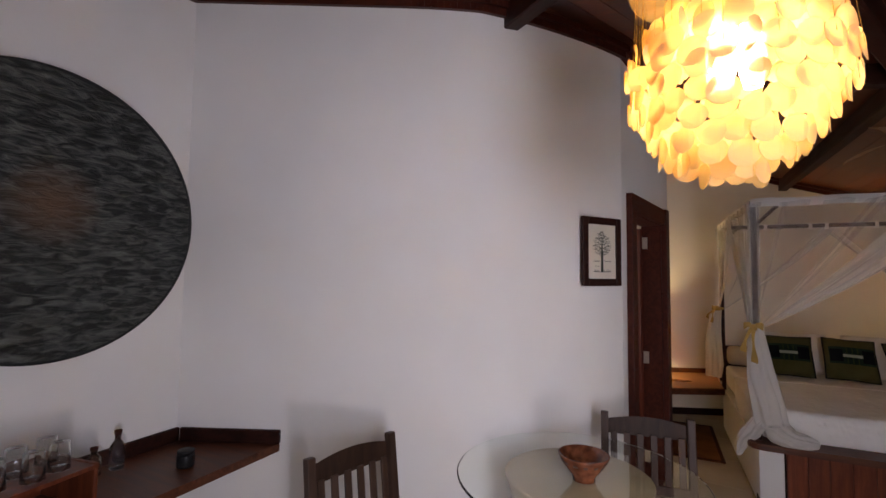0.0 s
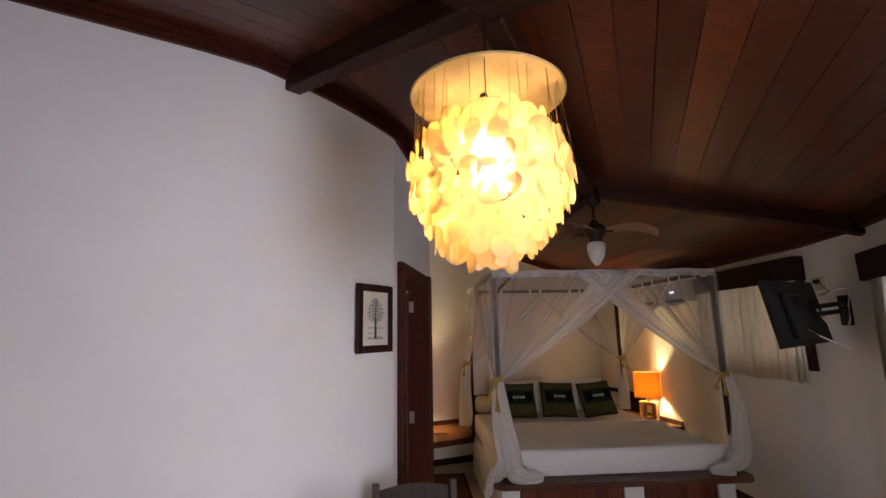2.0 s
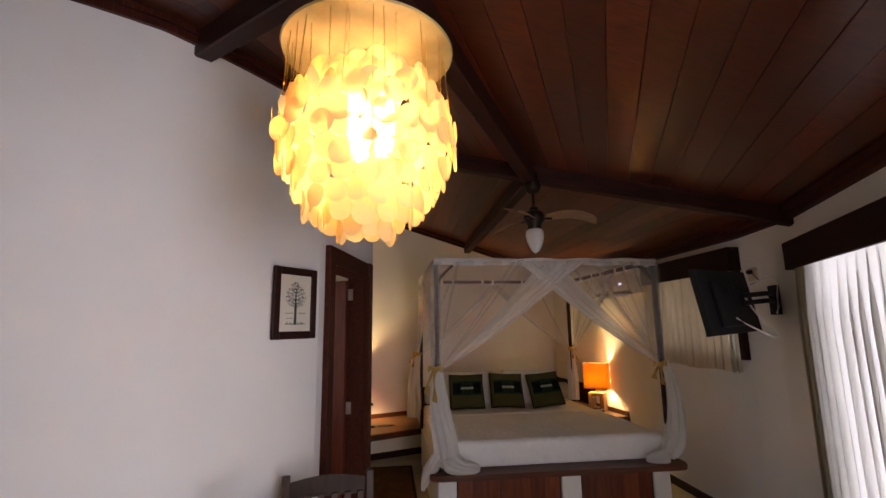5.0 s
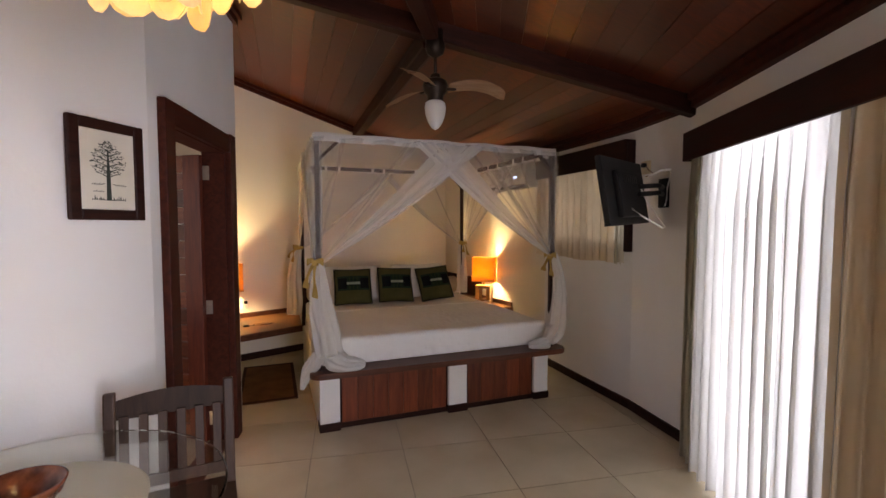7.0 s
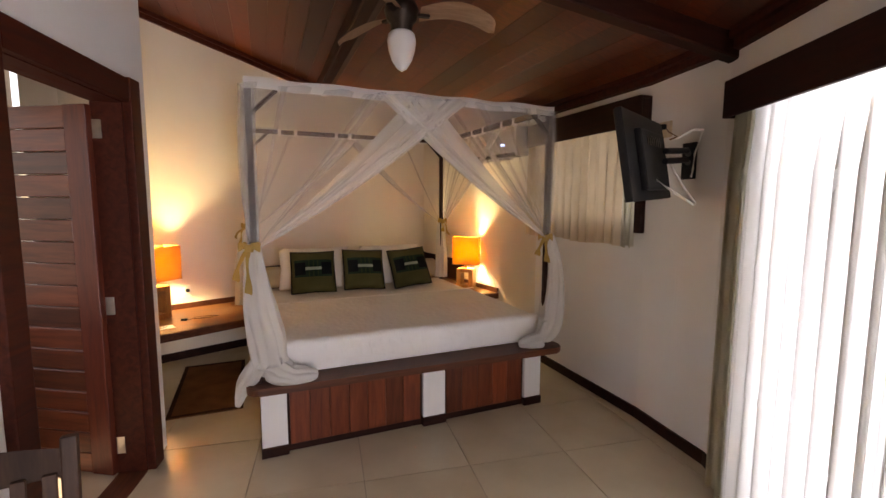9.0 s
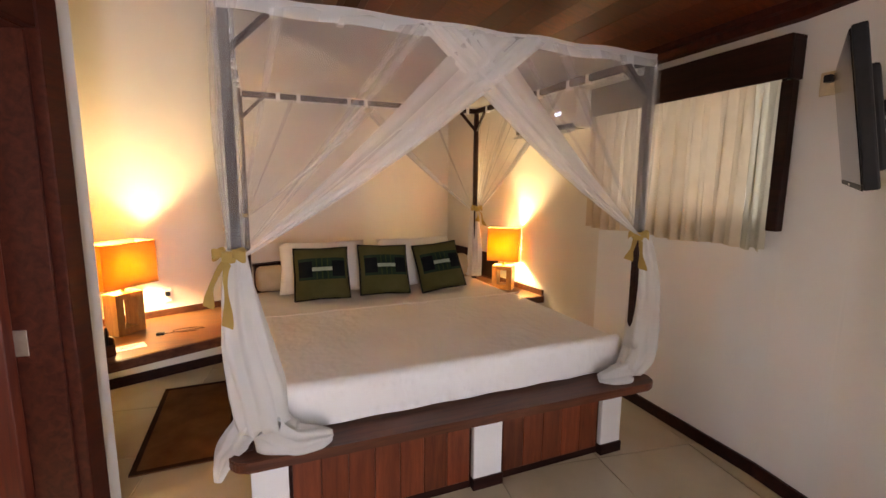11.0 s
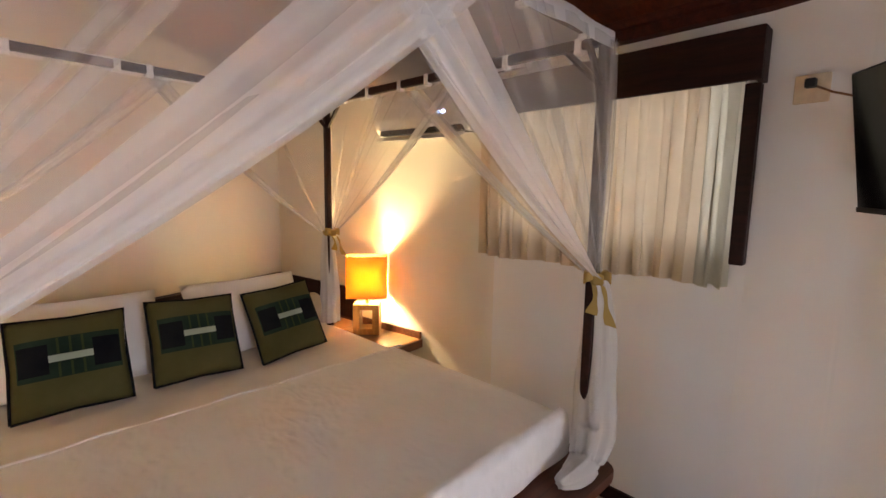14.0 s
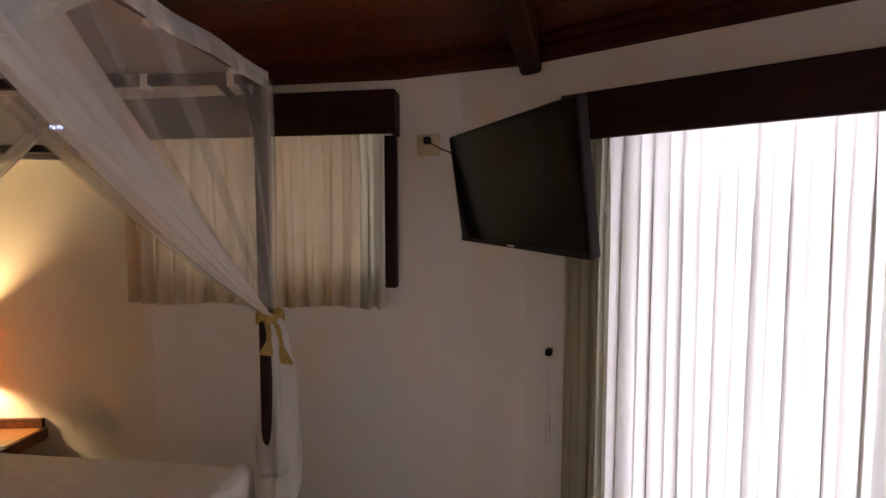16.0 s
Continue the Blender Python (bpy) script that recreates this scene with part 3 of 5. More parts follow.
def build_net():
    net = thing("mosquito_net", "white sheer mosquito net gathered at the bed posts with gold ribbons", "mosquito net", 0, 0, 0.47)
    inv = Matrix.Translation((0, 0, -0.47))
    bm = bmesh.new()

    def top(u, v):
        a = along((*POSTS[0], 0), (*POSTS[1], 0), u)
        b = along((*POSTS[3], 0), (*POSTS[2], 0), u)
        p = along(a, b, v)
        p.z = CZ + 0.024 - 0.035 * math.sin(math.pi * u) * math.sin(math.pi * v) + 0.004 * math.sin(u * 23 + v * 11)
        return p
    sheet(bm, top, 30, 30)
    part("top_sheet", bm, NETHEM, net, smooth=True, m=inv)
    # a hem that wraps the rails
    for i in range(4):
        a, b = Vector((*POSTS[i], CZ)), Vector((*POSTS[(i + 1) % 4], CZ))
        d = (b - a).normalized()
        o = Vector((d.y, -d.x, 0))
        bm = bmesh.new()
        sheet(bm, lambda u, v: along(a - d * 0.02, b + d * 0.02, u) + o * (0.022 + 0.004 * math.sin(u * 40)) + Vector((0, 0, 0.027 - 0.06 * v + 0.004 * math.sin(u * 31))), 40, 2)
        part("hem", bm, NETFOLD, net, smooth=True, m=inv)
    reach = ((0.66, 0.64), (0.63, 0.62), (0.55, 0.55), (0.60, 0.60))
    ties = [1.25, 1.25, 1.29, 1.27]
    k = 0
    for i in range(4):
        j = (i + 1) % 4
        a, b = Vector((*POSTS[i], CZ + 0.01)), Vector((*POSTS[j], CZ + 0.01))
        d = (b - a).normalized()
        o = Vector((d.y, -d.x, 0))
        for p, q, ti, r in ((a, b, ties[i], reach[i][0]), (b, a, ties[j], reach[i][1])):
            k += 1
            e = along(p, q, r)
            w = p + (p - q).normalized() * 0.035
            tie = Vector((p.x, p.y, ti)) + o * 0.024
            bm = bmesh.new()
            drape(bm, w + o * 0.03, e + o * 0.03, tie, 0.05, 34, o, seed=k)
            dr = part("drape", bm, NET if i == 0 else NETTOP, net, smooth=True, m=inv)
            for s, u0 in ((0.012, 0.72), (0.022, 0.84), (0.03, 0.92)) if i == 0 else ((0.012, 0.88),):
                bm = bmesh.new()
                drape(bm, p + o * 0.03, e + o * 0.03, tie, 0.05, 60, o, u0, s, k * 7 + int(u0 * 100), 12)
                part("hem_fold", bm, NETHEM, dr, smooth=True)
            # narrow lines where the net folds over itself
            for n_s, uc in enumerate((0.20, 0.44, 0.60) if i == 0 else (0.4,)):
                uc += 0.07 * math.sin(k * 5 + n_s * 2.6)
                bm = bmesh.new()
                drape(bm, p + o * 0.03, e + o * 0.03, tie, 0.05, 34, o, uc, 0.006, k, 4, 22, uc + 0.026 + 0.012 * ((n_s + k) % 3 == 0))
                part("fold_line", bm, NETLINE, dr, smooth=True)
    # sleeves of net round the two front posts
    for i in (0, 1):
        x, y = POSTS[i]
        bm = bmesh.new()
        sheet(bm, lambda u, v: Vector((x + (0.033 + 0.007 * math.sin(7 * u * 6.283 + v * 3)) * (1 - 0.25 * v) * math.cos(3.1416 + 3.1416 * u), y + (0.033 + 0.007 * math.sin(7 * u * 6.283 + v * 3)) * (1 - 0.25 * v) * math.sin(3.1416 + 3.1416 * u), CZ - 0.01 - (CZ - 1.27) * v)), 60, 14)
        part("post_sleeve", bm, NETTOP, net, smooth=True, m=inv)
    # below the ties
    TL = [
        ([(0.0, -0.04, 1.27), (0.0, -0.05, 1.10), (0.015, -0.06, 0.92), (0.05, -0.08, 0.74), (0.08, -0.09, 0.58), (0.16, -0.11, 0.525), (0.25, -0.11, 0.515), (0.31, -0.09, 0.505)], [0.028, 0.056, 0.078, 0.088, 0.080, 0.055, 0.045, 0.02]),
        ([(1.95, -0.05, 1.27), (1.985, -0.05, 1.12), (2.0, -0.05, 0.95), (1.985, -0.055, 0.78), (1.945, -0.075, 0.62), (1.87, -0.09, 0.53), (1.78, -0.09, 0.515), (1.70, -0.07, 0.505)], [0.028, 0.045, 0.062, 0.072, 0.075, 0.055, 0.045, 0.02]),
        ([(0.02, -0.06, 0.62), (-0.03, -0.04, 0.54), (-0.075, 0.0, 0.47), (-0.10, 0.02, 0.40), (-0.12, 0.03, 0.33)], [0.05, 0.05, 0.04, 0.03, 0.012]),
        ([(1.88, 1.80, 1.30), (1.885, 1.81, 1.10), (1.89, 1.81, 0.9), (1.88, 1.80, 0.68)], [0.025, 0.045, 0.055, 0.06]),
        ([(-0.03, 1.77, 1.28), (-0.07, 1.76, 1.10), (-0.09, 1.75, 0.9), (-0.09, 1.72, 0.68), (-0.10, 1.69, 0.56)], [0.028, 0.05, 0.065, 0.075, 0.065]),
    ]
    for i, (pts, rad) in enumerate(TL):
        bm = bmesh.new()
        tail(bm, pts, rad, 30 + i)
        part("tail", bm, NETFOLD, net, smooth=True, m=inv)
    bow(net, POSTS[0][0], POSTS[0][1] - 0.015, 1.25 - 0.47, -32, 1.05)
    bow(net, POSTS[1][0], POSTS[1][1] - 0.01, 1.25 - 0.47, -50, 0.85)
    bow(net, POSTS[2][0], POSTS[2][1], 1.29 - 0.47, 0, 0.8)
    bow(net, POSTS[3][0] - 0.02, POSTS[3][1], 1.27 - 0.47, -60, 0.8)


build_net()


def quilt_material():
    m, nt, bs = nodes("quilted_cotton")
    co = coords(nt)
    v = add(nt, "TexVoronoi", Scale=22.0)
    v.feature = "SMOOTH_F1"
    n1 = add(nt, "TexNoise", Scale=3.0, Detail=4.0)
    w = add(nt, "TexWave", Scale=8.0, Distortion=11.0, Detail=2.0)
    for n in (v, n1, w):
        nt.links.new(co, n.inputs["Vector"])
    r = ramp(nt, (0.85, 0.84, 0.82), (0.91, 0.90, 0.88))
    nt.links.new(n1.outputs[0], r.inputs[0])
    nt.links.new(r.outputs[0], bs.inputs["Base Color"])
    bs.inputs["Roughness"].default_value = 0.85
    h = mixed(nt, 0.92, w.outputs[0], v.outputs[0])
    bumped(nt, bs, h, 0.8, 0.010)
    return m


QUILT = quilt_material()


def bedspread(u, v):
    """A cover over the mattress, down its left and right sides."""
    x0, x1 = 0.02, 1.915
    s = -0.27 + u * (x1 - x0 + 0.54)
    y = 0.060 + v * 1.045
    r = 0.035
    if s < 0:
        x, z = x0 - 0.012 - 0.008 * math.sin(y * 17) * min(1, -s * 6), 0.668 + s - 0.01
    elif s > x1 - x0:
        x, z = x1 + 0.012, 0.668 - (s - (x1 - x0)) - 0.01
    else:
        x = x0 + s
        e = min(s, x1 - x0 - s)
        z = 0.674 - (0.02 * (1 - e / r) ** 2 if e < r else 0)
    z += 0.002 * math.sin(x * 9 + y * 7)
    return Vector((x, y, z))


spread = thing("bedspread", "white quilted bedspread laid flat over the mattress", "bedspread")
bm = bmesh.new()
sheet(bm, bedspread, 110, 60)
part("top", bm, QUILT, spread, smooth=True)


def front_flap(u, v):
    x = 0.008 + u * 1.92
    if v < 0.4:
        a = math.pi / 2 * v / 0.4
        return Vector((x, 0.066 - 0.045 * math.sin(a), 0.6315 + 0.045 * math.cos(a) + 0.002 * math.sin(x * 9 + 0.4)))
    w = (v - 0.4) / 0.6
    return Vector((x, 0.021 - 0.004 * math.sin(math.pi * w) - 0.004 * math.sin(x * 21) * w, 0.6315 - 0.145 * w))


bm = bmesh.new()
sheet(bm, front_flap, 80, 20)
part("front_drop", bm, QUILT, spread, smooth=True)
bm = bmesh.new()
tube(bm, [(-0.005 + 1.935 * k / 40, 1.103 + 0.006 * math.sin(k * 0.7), 0.676 + 0.002 * math.sin(k * 1.3)) for k in range(41)], 0.0045, 8)
part("hem", bm, QUILT, spread, smooth=True)


def puff(w, h, t, seed, n=14, power=0.45, sag=0.0):
    """A stuffed cushion, w wide and h high, in the xz plane with its foot at z = 0."""
    bm = bmesh.new()
    rnd = random.Random(seed)
    ph = rnd.uniform(0, 6)
    for side in (-1, 1):
        def f(u, v, side=side):
            a, b = 2 * u - 1, 2 * v - 1
            k = max(0.0, (1 - abs(a) ** 2.6) * (1 - abs(b) ** 2.6)) ** power
            pin = 1 - 0.06 * (1 - abs(a * b)) * (abs(a) ** 6 + abs(b) ** 6)
            wr = 0.05 * math.sin(7 * a + ph) * math.sin(5 * b + ph)
            return Vector((a * w / 2 * pin, side * t / 2 * k * (1 + wr), h / 2 + b * h / 2 * pin - sag * (1 - a * a) * v))
        sheet(bm, f, n, n)
    bmesh.ops.remove_doubles(bm, verts=bm.verts, dist=0.0008)
    return bm


for x, y, rz, lean, w in ((0.53, 1.62, -4, 32, 0.66), (1.32, 1.60, 4, 30, 0.66)):
    p = thing("pillow", "plump white cotton pillow leaning on the headboard", "pillow", x, y, 0.68, rz, "pillows")
    part("case", puff(w, 0.43, 0.17, int(x * 100)), SHEET, p, smooth=True, m=pose(0, 0, 0, -lean, 0, 0))
OLIVE = cloth("olive_cloth", (0.066, 0.060, 0.020), (0.098, 0.090, 0.034), weave=500)
DEEPGREEN = cloth("dark_green_cloth", (0.010, 0.020, 0.014), (0.028, 0.050, 0.030), weave=300)
MOSS = cloth("moss_cloth", (0.030, 0.045, 0.016), (0.05, 0.07, 0.028))
NIGHT = cloth("black_cloth", (0.005, 0.006, 0.008), (0.012, 0.013, 0.014))
PALE = cloth("pale_green_cloth", (0.30, 0.36, 0.27), (0.42, 0.47, 0.37))


def build_cushion():
    """A square cushion with a woven dark band; the coloured fields follow its swelling."""
    c = thing("cushion", "olive green square cushion with a dark woven band", "cushion", 0, 0, 0, 0, "cushions on the bed")
    w, h, t = 0.385, 0.385, 0.13
    part("cover", puff(w, h, t, 5, 20), OLIVE, c, smooth=True)

    def field(name, x0, x1, z0, z1, mat, lift, label=""):
        bm = bmesh.new()

        def f(u, v):
            a, b = x0 + (x1 - x0) * u, z0 + (z1 - z0) * v
            k = max(0.0, (1 - abs(a) ** 2.6) * (1 - abs(b) ** 2.6)) ** 0.45
            pin = 1 - 0.06 * (1 - abs(a * b)) * (abs(a) ** 6 + abs(b) ** 6)
            return Vector((a * w / 2 * pin, -(t / 2 * k * 1.03 + lift), h / 2 + b * h / 2 * pin))
        sheet(bm, f, 14, 8)
        part(name, bm, mat, c, label, smooth=True)
    field("band", -0.86, 0.86, -0.30, 0.52, DEEPGREEN, 0.003, "dark green woven band")
    for k in range(7):
        x = -0.30 + k * 0.1
        field("stripe", x - 0.022, x + 0.022, -0.29, 0.51, MOSS if k % 2 else DEEPGREEN, 0.0045)
    field("panel", -0.84, -0.36, -0.20, 0.40, NIGHT, 0.005, "black woven square")
    field("panel", 0.36, 0.84, -0.20, 0.40, NIGHT, 0.005, "black woven square")
    field("patch", -0.36, 0.36, 0.02, 0.16, PALE, 0.007, "pale green woven bar")
    bm = bmesh.new()
    tube(bm, [(w / 2 * a, 0, h / 2 + h / 2 * b) for a, b in ((-1, -1), (-0.5, -0.975), (0, -0.95), (0.5, -0.975), (1, -1), (0.97, 0), (1, 1), (0, 0.95), (-1, 1), (-0.97, 0), (-1, -1))], 0.006, 6)
    part("piping", bm, NIGHT, c, "black piping")
    return c


cush = build_cushion()
for x, y, rz, lean, roll in ((0.485, 1.385, -3, 24, 0), (0.945, 1.385, 2, 24, 3), (1.425, 1.385, 4, 26, -4)):
    m = pose(x, y, 0.684, 0, 0, rz) @ pose(0, 0, 0, -lean, roll, 0)
    if x < 0.6:
        cush.matrix_world = m
    else:
        copy_thing(cush, m)
CREAMCLOTH = cloth("cream_cloth", (0.50, 0.38, 0.23), (0.60, 0.48, 0.31))
for x0, x1, y in ((0.04, 0.46, 1.83), (1.46, 1.86, 1.90)):
    bm = bmesh.new()
    n = 10
    tube(bm, [(x0 + (x1 - x0) * t, y, 0.775) for t in (0, 0.008, 0.03, 0.08, 0.3, 0.5, 0.7, 0.92, 0.97, 0.992, 1)], [0.02, 0.06, 0.085, 0.097, 0.10, 0.10, 0.10, 0.097, 0.085, 0.06, 0.02], 28)
    whole("bolster", bm, CREAMCLOTH, "cream cloth bolster against the headboard", "bolster", group="bolsters", smooth=True)

# headboard on the wall behind the bed
HB_H = math.degrees(math.atan2(BACK_B.y - BACK_A.y, BACK_B.x - BACK_A.x))


def on_back(x, off=0.0):
    """The point of the head wall at that x, off metres into the room."""
    t = (x - BACK_A.x) / (BACK_B.x - BACK_A.x)
    p = along(BACK_A, BACK_B, t)
    return p + d2(HB_H - 90) * off


p, q = on_back(0.02), on_back(2.16)
hb = thing("headboard", "dark wooden headboard fixed along the wall", "headboard", p.x, p.y, 0, HB_H)
L = (q - p).length
part("board", boxed(0, L, -0.055, -0.002, 0.40, 0.785, 0.006), DARKWOOD, hb)
part("cap", boxed(-0.01, L, -0.075, -0.002, 0.785, 0.81, 0.006), DARKWOOD, hb)
n = d2(97)
r = thing("headboard_return", "dark wooden upstand along the wall by the lamp", "headboard", BACK_B.x, BACK_B.y, 0, 97)
part("board", boxed(-1.05, -0.06, 0.004, 0.03, 0.55, 0.80, 0.004), DARKWOOD, r)

# ---- beside the bed ----
def open_box(bm, w, d, z0, z1, t):
    """A rectangular sleeve, open above and below, with walls t thick."""
    rings = []
    for x, y, z in ((w / 2, d / 2, z0), (w / 2, d / 2, z1), (w / 2 - t, d / 2 - t, z1), (w / 2 - t, d / 2 - t, z0)):
        rings.append([bm.verts.new((sx * x, sy * y, z)) for sx, sy in ((-1, -1), (1, -1), (1, 1), (-1, 1))])
    for i in range(4):
        for k in range(4):
            bm.faces.new((rings[i][k], rings[i][(k + 1) % 4], rings[(i + 1) % 4][(k + 1) % 4], rings[(i + 1) % 4][k]))


def build_lamp(x, y, z, shade_h, base_h, sw, sd, zs0, zs1, energy, dx=0.0, dy=0.0):
    lamp = thing("table_lamp", "lit table lamp, amber box shade on an open wooden base", "table lamp", x, y, z, 0, "bedside lamps")
    b = base_h
    bw, bd, bh = 0.19, 0.13, zs0 - z - 0.045
    bm = bmesh.new()
    box(bm, -bw / 2, bw / 2, -bd / 2, bd / 2, 0, 0.045, 0.006)
    box(bm, -bw / 2, bw / 2, -bd / 2, bd / 2, bh - 0.04, bh, 0.006)
    box(bm, -bw / 2, -bw / 2 + 0.05, -bd / 2 + 0.001, bd / 2 - 0.001, 0.03, bh - 0.03, 0.004)
    box(bm, bw / 2 - 0.05, bw / 2, -bd / 2 + 0.001, bd / 2 - 0.001, 0.03, bh - 0.03, 0.004)
    part("base", bm, LAMPWOOD, lamp, "honey-coloured wooden frame", m=pose(0, 0, 0, 0, 0, b))
    bm = bmesh.new()
    lathe(bm, [(0.012, bh), (0.012, bh + 0.05), (0.02, bh + 0.055), (0.02, bh + 0.09), (0.0001, bh + 0.095)], 12)
    part("socket", bm, BRASS, lamp, m=pose(dx, dy, 0))
    z0, z1 = zs0 - z, zs1 - z
    bm = bmesh.new()
    open_box(bm, sw, sd, z0, z1, 0.002)
    sh = part("shade", bm, SHADE, lamp, "glowing amber fabric shade", m=pose(dx, dy, 0, 0, 0, shade_h))
    for zz in (z0, z1 - 0.008):
        bm = bmesh.new()
        open_box(bm, sw + 0.002, sd + 0.002, zz, zz + 0.008, 0.004)
        part("rim", bm, SHADERIM, sh)
    bm = bmesh.new()
    bmesh.ops.create_uvsphere(bm, u_segments=14, v_segments=10, radius=0.026)
    part("bulb", bm, BULB, lamp, "glowing bulb", smooth=True, m=pose(dx, dy, bh + 0.125))
    li = new("lamp_light", bpy.data.lights.new("lamp_light", "POINT"))
    li.data.energy, li.data.color, li.data.shadow_soft_size = energy, (1.0, 0.89, 0.49), 0.045
    li.location = (x + dx + 0.04 * math.sin(radians(-shade_h)), y + dy + 0.04 * math.cos(radians(shade_h)), z + bh + 0.172)
    return lamp


LAMPWOOD = wood("lamp_wood", (0.27, 0.125, 0.040), (0.42, 0.21, 0.075), 0.4, (8, 8, 1))
BRASS = plain("brass", (0.55, 0.38, 0.14), 0.3, 1.0)
SHADE = cloth("amber_shade", (0.50, 0.27, 0.085), (0.60, 0.34, 0.12), 0.24, weave=260, tint=(0.64, 0.33, 0.075))
SHADERIM = cloth("shade_edge", (0.40, 0.22, 0.08), (0.5, 0.28, 0.1), 0.3)
BULB = glowing("bulb", (1.0, 0.72, 0.38), 25.0)
build_lamp(-0.793, 1.745, 0.487, 48, 48, 0.37, 0.20, 0.815, 1.11, 21.0, 0.0, 0.01)
build_lamp(2.195, 1.80, 0.532, -40, -45, 0.29, 0.14, 0.80, 1.105, 27.0, 0.0, 0.0)


def wall_shelf(name, label, pts, top, upstand_pts):
    ns = thing(name, label, "nightstand", pts[0][0], pts[0][1], top - 0.05)
    m = Matrix.Translation((-pts[0][0], -pts[0][1], -(top - 0.05)))
    bm = bmesh.new()
    prism(bm, pts, top - 0.05, top, 0.004)
    part("shelf_board", bm, HONEYWOOD, ns, m=m)
    for a, b in zip(upstand_pts[:-1], upstand_pts[1:]):
        d = (Vector(b) - Vector(a)).normalized()
        n = Vector((-d.y, d.x)) * 0.02
        bm = bmesh.new()
        prism(bm, [a, b, (b[0] + n.x, b[1] + n.y), (a[0] + n.x, a[1] + n.y)], top, top + 0.05, 0.002)
        part("upstand", bm, BENCHWOOD, ns, m=m)
    d = Vector(pts[1]) - Vector(pts[0])
    n = Vector((d.y, -d.x)).normalized() * 0.012
    bm = bmesh.new()
    prism(bm, [pts[0], pts[1], (pts[1][0] + n.x, pts[1][1] + n.y), (pts[0][0] + n.x, pts[0][1] + n.y)], top - 0.062, top - 0.002, 0.002)
    part("front_edge", bm, BENCHWOOD, ns, "dark front edge", m=m)
    return ns


bl, br = on_back(-1.05, 0.003), on_back(-0.03, 0.003)
wall_shelf("nightstand", "honey-brown wooden wall shelf beside the bed, with lamp and cable", [(-0.95, 1.07), (-0.03, 1.49), (br.x, br.y), (bl.x, bl.y)], 0.485, [(br.x, br.y), (bl.x, bl.y)])
wl = lambda y: 2.47 - (y - 0.86) * (0.28 / 2.28) - 0.004
wall_shelf("nightstand", "dark wooden corner shelf by the wall, with lamp", [(1.96, 1.40), (wl(1.43), 1.43), (wl(2.7), 2.7), (1.96, 2.7)], 0.53, [(wl(1.43), 1.43), (wl(2.7), 2.7)])

# small things on the shelf
bm = bmesh.new()
box(bm, -0.05, 0.05, -0.035, 0.035, 0.0, 0.015, 0.002)
box(bm, -0.05, 0.05, 0.025, 0.035, 0.0, 0.14, 0.002)
box(bm, -0.05, 0.05, -0.035, -0.028, 0.0, 0.07, 0.002)
box(bm, -0.05, -0.042, -0.03, 0.03, 0.0, 0.11, 0.002)
box(bm, 0.042, 0.05, -0.03, 0.03, 0.0, 0.11, 0.002)
holder = thing("remote_holder", "dark wooden desk holder with pens and remotes", "holder", -0.80, 1.265, 0.487, 40)
part("tray", bm, BENCHWOOD, holder)
for k, (x, c) in enumerate(((-0.02, WHITEPLASTIC), (0.0, HONEYWOOD), (0.025, BLACK))):
    part("pen", boxed(x - 0.006, x + 0.006, -0.006, 0.006, 0.015, 0.15 + 0.01 * k, 0.002, 1), c, holder)
card = thing("card", "white printed card lying on the shelf", "card", -0.70, 1.395, 0.487, 21)
part("sheet", boxed(-0.085, 0.085, -0.05, 0.05, 0, 0.003), WHITEPLASTIC, card)
for k in range(3):
    part("print_bar", boxed(-0.05, 0.05 - 0.02 * k, 0.02 - 0.02 * k, 0.026 - 0.02 * k, 0.003, 0.0035), BLACK, card)
cable = thing("charging_cable", "thin coiled cable with a dark plug on the shelf", "cable", -0.42, 1.62, 0.489)
bm = bmesh.new()
tube(bm, [(-0.14 + 0.02 * math.sin(k * 2), -0.03 + 0.0, 0.004) if k == 0 else (0.10 * math.cos(k * 0.35) + 0.02, 0.045 * math.sin(k * 0.35) + 0.01, 0.004 + 0.001 * k * 0.2) for k in range(16)], 0.0025, 6)
part("wire", bm, BEAM, cable)
part("plug", boxed(-0.17, -0.12, -0.05, -0.025, 0, 0.018, 0.004), BLACK, cable)


CREAMPLASTIC = plain("cream_plastic", (0.66, 0.55, 0.38), 0.4)


def outlet(p, h, z, plug=True, w=0.07, hh=0.11, col=WHITEPLASTIC):
    o = thing("wall_socket", "cream plastic wall socket with a black plug", "socket", p[0], p[1], z, h)
    part("plate", boxed(-w / 2, w / 2, -0.010, -0.001, -hh / 2, hh / 2, 0.003, 1), col, o)
    if plug:
        bm = bmesh.new()
        box(bm, -0.016, 0.016, -0.045, -0.010, 0.0, 0.032, 0.006)
        part("plug", bm, BLACK, o)
    return o


p = on_back(-0.60)
outlet(p, HB_H, 0.64)
o = outlet((2.40, -0.60), 0, 1.955, w=0.105, hh=0.10, col=CREAMPLASTIC)
o.matrix_world = pose(2.405, -0.60, 1.955, 0, 0, 83 + 180)

